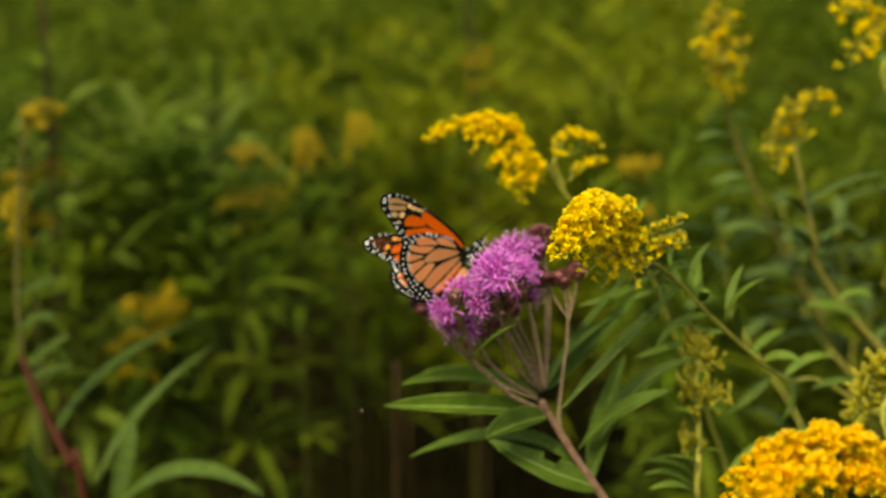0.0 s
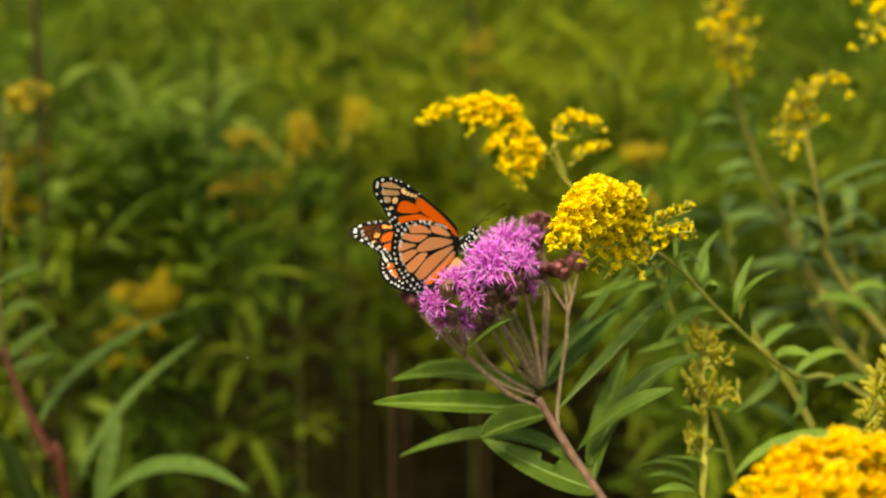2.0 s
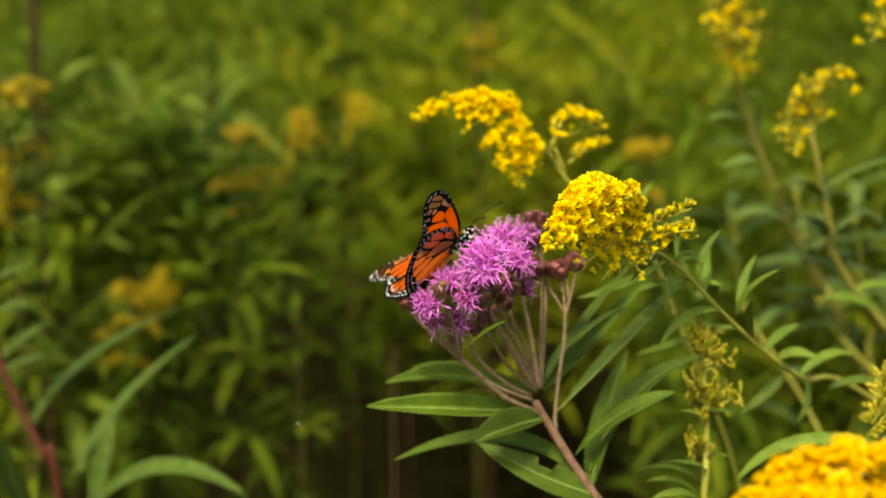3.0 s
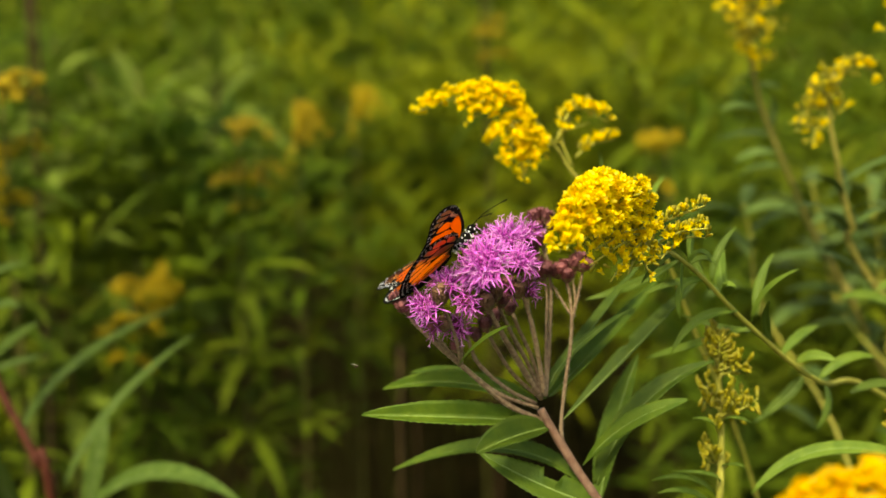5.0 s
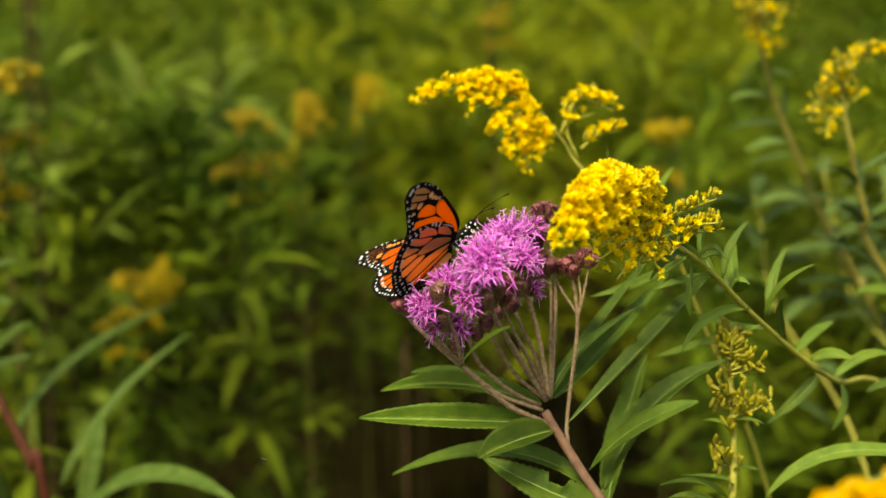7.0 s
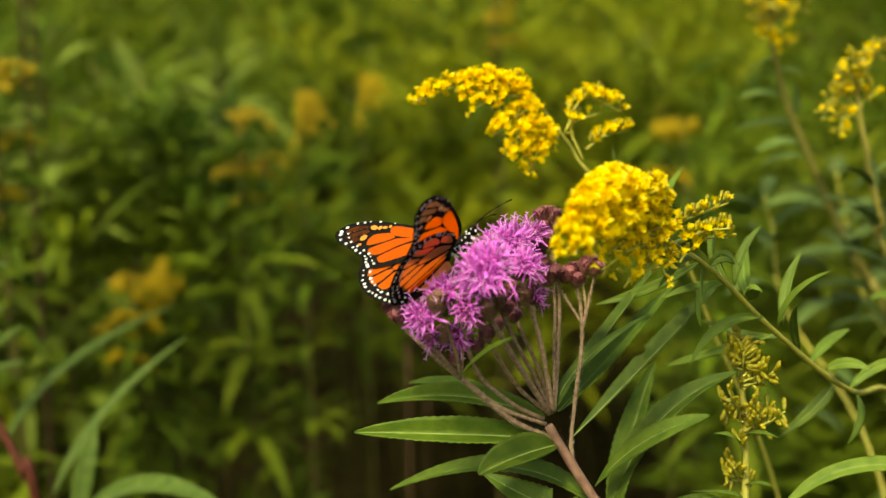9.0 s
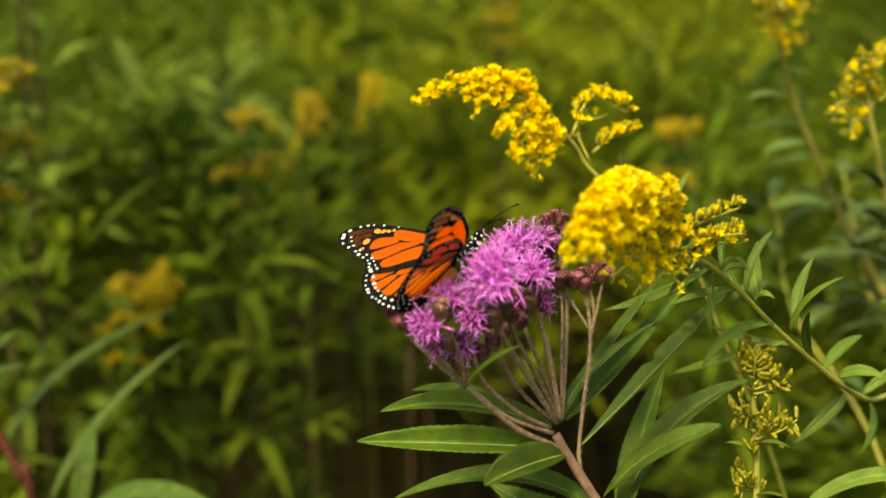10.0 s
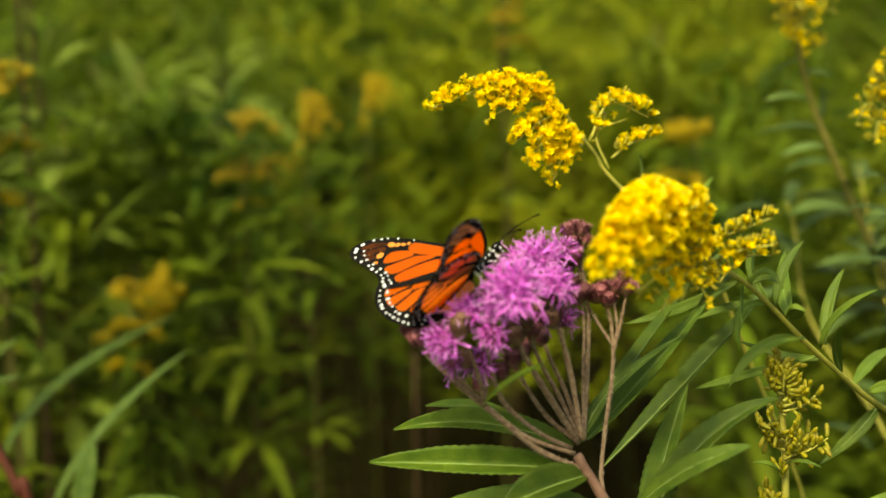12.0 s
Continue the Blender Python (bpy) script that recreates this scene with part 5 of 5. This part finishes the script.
HIND_CELLS = [
    ([(-16.0, 12.7), (-12, 12.8), (-7.3, 11.2), (-1.4, 5.4), (-2.3, 4.2), (-10.3, 7.6), (-16.0, 11.0)], TAN, ORANGE),
    ([(-5.2, 15.4), (-1.7, 12.2), (-0.2, 7.6), (-1.0, 7.0), (-4.4, 10.8), (-6.0, 13.2)], TAN, ORANGE),
    ([(-13.4, 21.2), (-11, 20.6), (-7.6, 17.0), (-6.8, 13.2), (-10, 15.6), (-14.4, 19.0)], TAN, ORANGE),
    ([(-19.2, 20.0), (-17.0, 20.9), (-14.6, 18.4), (-9.2, 13.7), (-13.4, 14.0), (-16.4, 16.4)], TAN, ORANGE),
    ([(-21.0, 19.6), (-18.0, 16.6), (-15.8, 14.0), (-18.8, 14.9), (-23.0, 16.8), (-23.1, 18.2)], TAN, ORANGE),
    ([(-24.2, 15.9), (-18.2, 13.6), (-17.4, 11.6), (-24.4, 12.2), (-25.2, 14.2)], TAN, ORANGE),
    ([(-24.9, 10.9), (-16.6, 10.3), (-14.2, 7.9), (-22.7, 6.9), (-25.1, 8.2)], TAN, ORANGE),
    ([(-23.4, 5.7), (-14.0, 6.6), (-3.2, 3.2), (-3.6, 1.9), (-12, 1.9), (-22.0, 2.2)], TAN, ORANGE),
    ([(-21.6, 1.1), (-12, 0.9), (-3.6, 1.0), (-4.7, -1.0), (-12, -1.6), (-20.6, -2.0)], TAN, ORANGE),
    ([(-19.6, -3.2), (-12, -2.7), (-4.8, -2.0), (-6.5, -5.8), (-15.0, -6.8)], TAN, TAN)]


def cell_ring(pts):
    """The rounded outline of a wing cell."""
    cx, cy = sum(x for x, _ in pts) / len(pts), sum(y for _, y in pts) / len(pts)
    grown = [(cx + (x - cx) * 1.05, cy + (y - cy) * 1.05, 0) for x, y in pts]
    return [(v.x, v.y) for v in spline(grown + grown[:1], 3)][:-1]


def wing_sheet(name, pts, base, cells, parent, lift, dots):
    """A dark wing sheet with its cells cut out, each filled by a coloured panel. Millimetres: along the body, out from it."""
    out = smooth_outline(pts)
    holes = []
    for pts_of, _, _ in cells:
        ring = cell_ring(pts_of)
        cx, cy = sum(x for x, _ in ring) / len(ring), sum(y for _, y in ring) / len(ring)
        ring = [(cx + (x - cx) * 0.94, cy + (y - cy) * 0.94) for x, y in ring]
        holes.append((min(x for x, _ in ring), max(x for x, _ in ring), min(y for _, y in ring), max(y for _, y in ring), ring))
    bm = bmesh.new()
    na, nr, A0, A1 = 170, 84, radians(60), radians(228)
    rows = []
    for i in range(na + 1):
        ang = A0 + (A1 - A0) * i / na
        R = reach(out, base, ang)
        rows.append([(base[0] + math.cos(ang) * R * k / nr, base[1] + math.sin(ang) * R * k / nr) for k in range(nr + 1)])
    vs = [[bm.verts.new((x * 0.001, y * 0.001, lift)) for x, y in r] for r in rows]
    for i in range(na):
        for k in range(nr):
            s = (k + 0.5) / nr
            if (vs[i][k + 1].co - vs[i][k].co).length < 1e-7:
                continue
            mid = (vs[i][k].co + vs[i + 1][k + 1].co) * 500
            if any(x0 < mid.x < x1 and y0 < mid.y < y1 and inside(ring, mid.x, mid.y) for x0, x1, y0, y1, ring in holes):
                continue
            if s > 0.6 and any((mid.x - x) ** 2 + (mid.y - y) ** 2 < (0.7 * d) ** 2 for x, y, d in dots):
                continue
            bm.faces.new((vs[i][k], vs[i + 1][k], vs[i + 1][k + 1], vs[i][k + 1]))
    bmesh.ops.remove_doubles(bm, verts=bm.verts, dist=1e-6)
    loose = [v for v in bm.verts if not v.link_faces]
    bmesh.ops.delete(bm, geom=loose, context="VERTS")
    sheet = new(name, mesh_of(name, bm, BLACK))
    sheet.parent = parent
    sol = sheet.modifiers.new("thickness", "SOLIDIFY")
    sol.thickness, sol.offset = 0.00016, 0
    return sheet, out


def wing_panels(cells, parent, lift):
    for pts, below, above in cells:
        bm = bmesh.new()
        ring = cell_ring(pts)
        for z, slot, flip in ((lift + 0.00013, 1, False), (lift - 0.00013, 0, True)):
            vs = [bm.verts.new((x * 0.001, y * 0.001, z)) for x, y in ring]
            turned = sum(a[0] * b[1] - b[0] * a[1] for a, b in zip(ring, ring[1:] + ring[:1])) < 0
            bm.faces.new(vs[::-1] if flip != turned else vs).material_index = slot
        ob = new("wing_panel", mesh_of("wing_panel", bm, below, above, smooth=False))
        ob.parent = parent


def spot_places(pts, base, rows):
    """Where the white spots of a wing lie, in millimetres, with their sizes."""
    rnd = random.Random(5)
    out, places = smooth_outline(pts), []
    for a, b, n, s, r in rows:
        for k in range(n):
            ang = radians(a + (b - a) * (k + 0.5 + rnd.uniform(-0.2, 0.2)) / n)
            R = reach(out, base, ang) * (s + rnd.uniform(-0.008, 0.008))
            places.append((base[0] + math.cos(ang) * R, base[1] + math.sin(ang) * R, r * rnd.uniform(0.7, 1.25)))
    return places


def wing_spots(name, places, parent, lift, below, above, stretch=1.15):
    bm = bmesh.new()
    for n, (x, y, r) in enumerate(places):
        turn = n * 1.7
        for z, flip in ((lift + 0.00017, False), (lift - 0.00017, True)):
            vs = []
            for k in range(8):
                u = 2 * math.pi * k / 8
                p, q = r * stretch * math.cos(u), r * math.sin(u)
                vs.append(bm.verts.new(((x + p * math.cos(turn) - q * math.sin(turn)) * 0.001, (y + p * math.sin(turn) + q * math.cos(turn)) * 0.001, z)))
            bm.faces.new(vs[::-1] if flip else vs).material_index = 0 if flip else 1
    o = tagged(new(name, mesh_of(name, bm, below, above, smooth=False)), kind="stuff")
    o.parent = parent


def monarch():
    ob = new("butterfly")
    tagged(ob, "orange and black butterfly feeding on the purple flower head", "butterfly")
    wings = {}
    for name, side in (("right_wing", -1), ("left_wing", 1)):
        # the wing's own space: x along the body, y out from the hinge, z its upper side (mirrored for one of them)
        w = new(name)
        w.parent = ob
        lift_f, lift_h = 0.0003, -0.0003
        for kind, pts, base, cells, lift, rows, cream in (
                ("forewing", FORE, (2, 1), FORE_CELLS, lift_f * side, [(106, 141, 13, 0.955, 0.58), (109, 139, 9, 0.885, 0.5), (95, 105, 5, 0.965, 0.42)],
                 [(-11.6, 32.9, 1.2), (-6.0, 33.2, 1.15), (-5.0, 31.2, 0.8), (-3.9, 29.6, 0.75), (-2.6, 28.2, 0.6), (-14.8, 31.6, 0.6)]),
                ("hindwing", HIND, (0, 1.5), HIND_CELLS, lift_h * side, [(104, 190, 21, 0.952, 0.52), (106, 190, 17, 0.872, 0.56), (84, 104, 6, 0.9, 0.42)], [])):
            dots = spot_places(pts, base, rows)
            patches = cream
            sheet, out = wing_sheet(kind, pts, base, cells, w, lift, dots + patches)
            wing_panels(cells if side > 0 else [(p, above, below) for p, below, above in cells], w, lift)
            wing_spots("white_spotting", dots, w, lift, WHITE, WHITE)
            if patches:
                wing_spots("cream_spotting", patches, w, lift, *((CREAM, APRICOT) if side > 0 else (APRICOT, CREAM)), 1.3)
        wings[name] = w
    # body
    bm = bmesh.new()
    prof = [(0.0, 0.0), (0.0013, 0.001), (0.0021, 0.003), (0.0024, 0.0055), (0.0021, 0.008), (0.0013, 0.0098), (0.0005, 0.0102)]
    lathe(bm, prof, 12)
    turn = Matrix.Rotation(radians(90), 4, "Y")
    bm.transform(Matrix.Translation((0.0002, 0.0008, -0.0006)) @ Matrix.Diagonal((0.9, 1.1, 1.1, 1)) @ turn)
    th = new("thorax", mesh_of("thorax", bm, BLACK))
    th.parent = ob
    bm = bmesh.new()
    lathe(bm, [(0.0006, -0.001), (0.0018, 0.0005), (0.0023, 0.004)] + [(0.0023 - 0.00009 * k + (0.00012 if k % 2 else 0), 0.005 + 0.0011 * k) for k in range(13)] + [(0.0007, 0.0205), (0.0002, 0.021)], 10)
    bm.transform(Matrix.Translation((-0.001, 0.0022, -0.0002)) @ Matrix.Rotation(radians(-94), 4, "Y"))
    ab = new("abdomen", mesh_of("abdomen", bm, BLACK))
    ab.parent = ob
    bm = bmesh.new()
    bmesh.ops.create_uvsphere(bm, u_segments=12, v_segments=8, radius=0.0018, matrix=Matrix.Translation((0.0108, 0, 0.0002)))
    hd = new("head", mesh_of("head", bm, BLACK))
    hd.parent = ob
    for s in (-1, 1):
        bm = bmesh.new()
        bmesh.ops.create_uvsphere(bm, u_segments=10, v_segments=8, radius=0.0011, matrix=Matrix.Translation((0.0113, s * 0.0012, 0.0004)))
        e = new("eye", mesh_of("eye", bm, BLACK))
        e.parent = ob
        bm = bmesh.new()
        tube(bm, [(0.0118, s * 0.0006, 0.0012), (0.0177, s * 0.0040, 0.0012), (0.0240, s * 0.0076, -0.0002)], 0.00018, 0.00014, 5, 6)
        tube(bm, [(0.0236, s * 0.0074, -0.0001), (0.0246, s * 0.0080, -0.0005), (0.0255, s * 0.0086, -0.0009)], 0.0002, 0.00034, 6, 3)
        a = new("antenna", mesh_of("antenna", bm, BLACK))
        a.parent = ob
        for k in range(2):
            bm = bmesh.new()
            x = 0.004 - 0.004 * k
            tube(bm, [(x, s * 0.0015, -0.004), (x + 0.001, s * 0.005, -0.005), (x + 0.002 - 0.002 * k, s * 0.006, -0.010)], 0.0003, 0.00015, 5, 4)
            lg = new("leg", mesh_of("leg", bm, BLACK))
            lg.parent = ob
    rnd = random.Random(9)
    bm = bmesh.new()
    for k in range(80):
        a, x = rnd.uniform(0, 6.28), rnd.uniform(0.0005, 0.0118)
        r = 0.0026 if x < 0.0075 else 0.0018
        q = Vector((x, 0.0008 * (x < 0.0075) + r * math.cos(a), -0.0003 + r * math.sin(a)))
        bmesh.ops.create_icosphere(bm, subdivisions=1, radius=rnd.uniform(0.00025, 0.0005), matrix=Matrix.Translation(q))
    d = new("white_dots", mesh_of("white_dots", bm, WHITE))
    d.parent = ob
    bm = bmesh.new()
    tube(bm, [(0.0122, 0, -0.0012), (0.0138, 0, -0.004), (0.0130, 0, -0.011)], 0.0002, 0.00015, 5, 5)
    p = new("proboscis", mesh_of("proboscis", bm, BLACK))
    p.parent = ob
    return ob, wings


def gnat():
    ob = new("gnat")
    tagged(ob, "tiny pale brown fly hovering among the plants", "insect")
    bm = bmesh.new()
    lathe(bm, [(0.0001, -0.0011), (0.0003, -0.0008), (0.00038, 0), (0.0003, 0.0006), (0.0001, 0.0009)], 8)
    bm.transform(Matrix.Rotation(radians(90), 4, "Y"))
    new("body", mesh_of("body", bm, DRY_STEM)).parent = ob
    for s in (-1, 1):
        bm = bmesh.new()
        blade(bm, (0.0003, s * 0.0002, 0.0003), (-0.0002, s * 0.0010, 0.0008), (-0.0009, s * 0.0019, 0.0010), 0.0007, (0, 0, 1), 2, 6, 1, 0.00003)
        new("wing", mesh_of("wing", bm, FLY_WING)).parent = ob
    return ob


def motions():
    at = (0.0062, -0.0267, 1.2728)
    def stance(x, y, z):
        return Matrix(((x[0], y[0], z[0], at[0]), (x[1], y[1], z[1], at[1]), (x[2], y[2], z[2], at[2]), (0, 0, 0, 1)))
    first = stance((0.59857, 0.63674, 0.48607), (-0.37282, 0.75849, -0.5345), (-0.70902, 0.13872, 0.69141))
    then = stance((0.65792, 0.55494, 0.50911), (-0.31205, 0.81614, -0.48635), (-0.6854, 0.16111, 0.71012))
    last = stance((0.68081, 0.5467, 0.48746), (-0.3088, 0.81771, -0.48579), (-0.66418, 0.1802, 0.72553))
    walk(BUTTERFLY, [(0.0, first), (2.4, first), (4.8, then), (8.6, then), (9.1, last), (12.0, last)])
    # seconds, opening of the right and of the left wing from upright, in degrees
    beats = [(0.0, 16, 36), (0.5, 9, 28), (1.0, 7, 24), (1.5, 7, 24), (2.0, 20, 36), (2.2, 29, 45), (2.5, 42, 56), (2.8, 56, 65), (3.2, 69, 75), (4.0, 77, 80), (4.8, 77, 80), (5.0, 75, 79),
             (5.5, 70, 73), (6.0, 61, 65), (6.5, 59, 63), (7.0, 60, 63), (7.2, 60, 63), (8.0, 60, 62), (8.7, 60, 58), (8.8, 61, 55), (8.9, 64, 47), (9.0, 69, 44), (9.1, 71, 43), (9.5, 73, 43), (10.5, 73.5, 44), (12.0, 73.5, 45)]
    rows_r, rows_l = [], []
    for t, r, l in beats:
        for rows, ang, s in ((rows_r, r, -1), (rows_l, l, 1)):
            c, k = math.cos(radians(ang)), math.sin(radians(ang))
            out = Vector((0, s * k, c))
            x = Vector((1, 0, 0))
            z = x.cross(out)
            rows.append((t, Matrix(((x.x, out.x, z.x, 0), (x.y, out.y, z.y, 0), (x.z, out.z, z.z, 0), (0, 0, 0, 1)))))
    flight = [(0.0, -0.0342, -0.0943, 1.2286), (0.3, -0.0398, -0.0881, 1.2318), (0.6, -0.0485, -0.0813, 1.2370), (0.9, -0.0585, -0.0747, 1.2417), (1.1, -0.0638, -0.0701, 1.2474), (1.3, -0.0665, -0.0668, 1.2491), (1.5, -0.0715, -0.0642, 1.2475), (1.7, -0.0749, -0.0618, 1.2455), (1.9, -0.0753, -0.0602, 1.2399), (2.1, -0.0730, -0.0590, 1.2332), (2.3, -0.0672, -0.0579, 1.2266), (2.5, -0.0641, -0.0562, 1.2221), (2.7, -0.0618, -0.0546, 1.2172), (2.9, -0.0564, -0.0534, 1.2104), (3.1, -0.0479, -0.0510, 1.2083), (4.0, -0.0328, -0.0825, 1.2359), (4.8, -0.0290, -0.0688, 1.2434), (5.0, -0.0266, -0.0666, 1.2404), (5.2, -0.0266, -0.0652, 1.2355), (5.4, -0.0302, -0.0633, 1.2337), (5.6, -0.0344, -0.0619, 1.2306), (5.8, -0.0343, -0.0614, 1.2253), (6.0, -0.0339, -0.0607, 1.2204), (6.2, -0.0383, -0.0585, 1.2212), (6.4, -0.0446, -0.0571, 1.2191), (6.5, -0.0476, -0.0568, 1.2163), (6.6, -0.0502, -0.0565, 1.2141), (6.7, -0.0521, -0.0563, 1.2116), (6.8, -0.0540, -0.0561, 1.2090), (7.2, -0.0644, -0.0554, 1.1967), (8.0, -0.0860, -0.0537, 1.1713), (12.0, -0.0997, -0.0160, 1.1528)]
    walk(GNAT, [(t, pose(x, y, z, 20 * math.sin(5 * t), 15 * math.cos(7 * t), 60 * math.sin(3 * t))) for t, x, y, z in flight])
    walk(WINGS["right_wing"], rows_r)
    walk(WINGS["left_wing"], rows_l)


ironweed()
goldenrods()
red_herb()
BUTTERFLY, WINGS = monarch()
GNAT = gnat()
meadow()
dry_stalks()
ground()
motions()
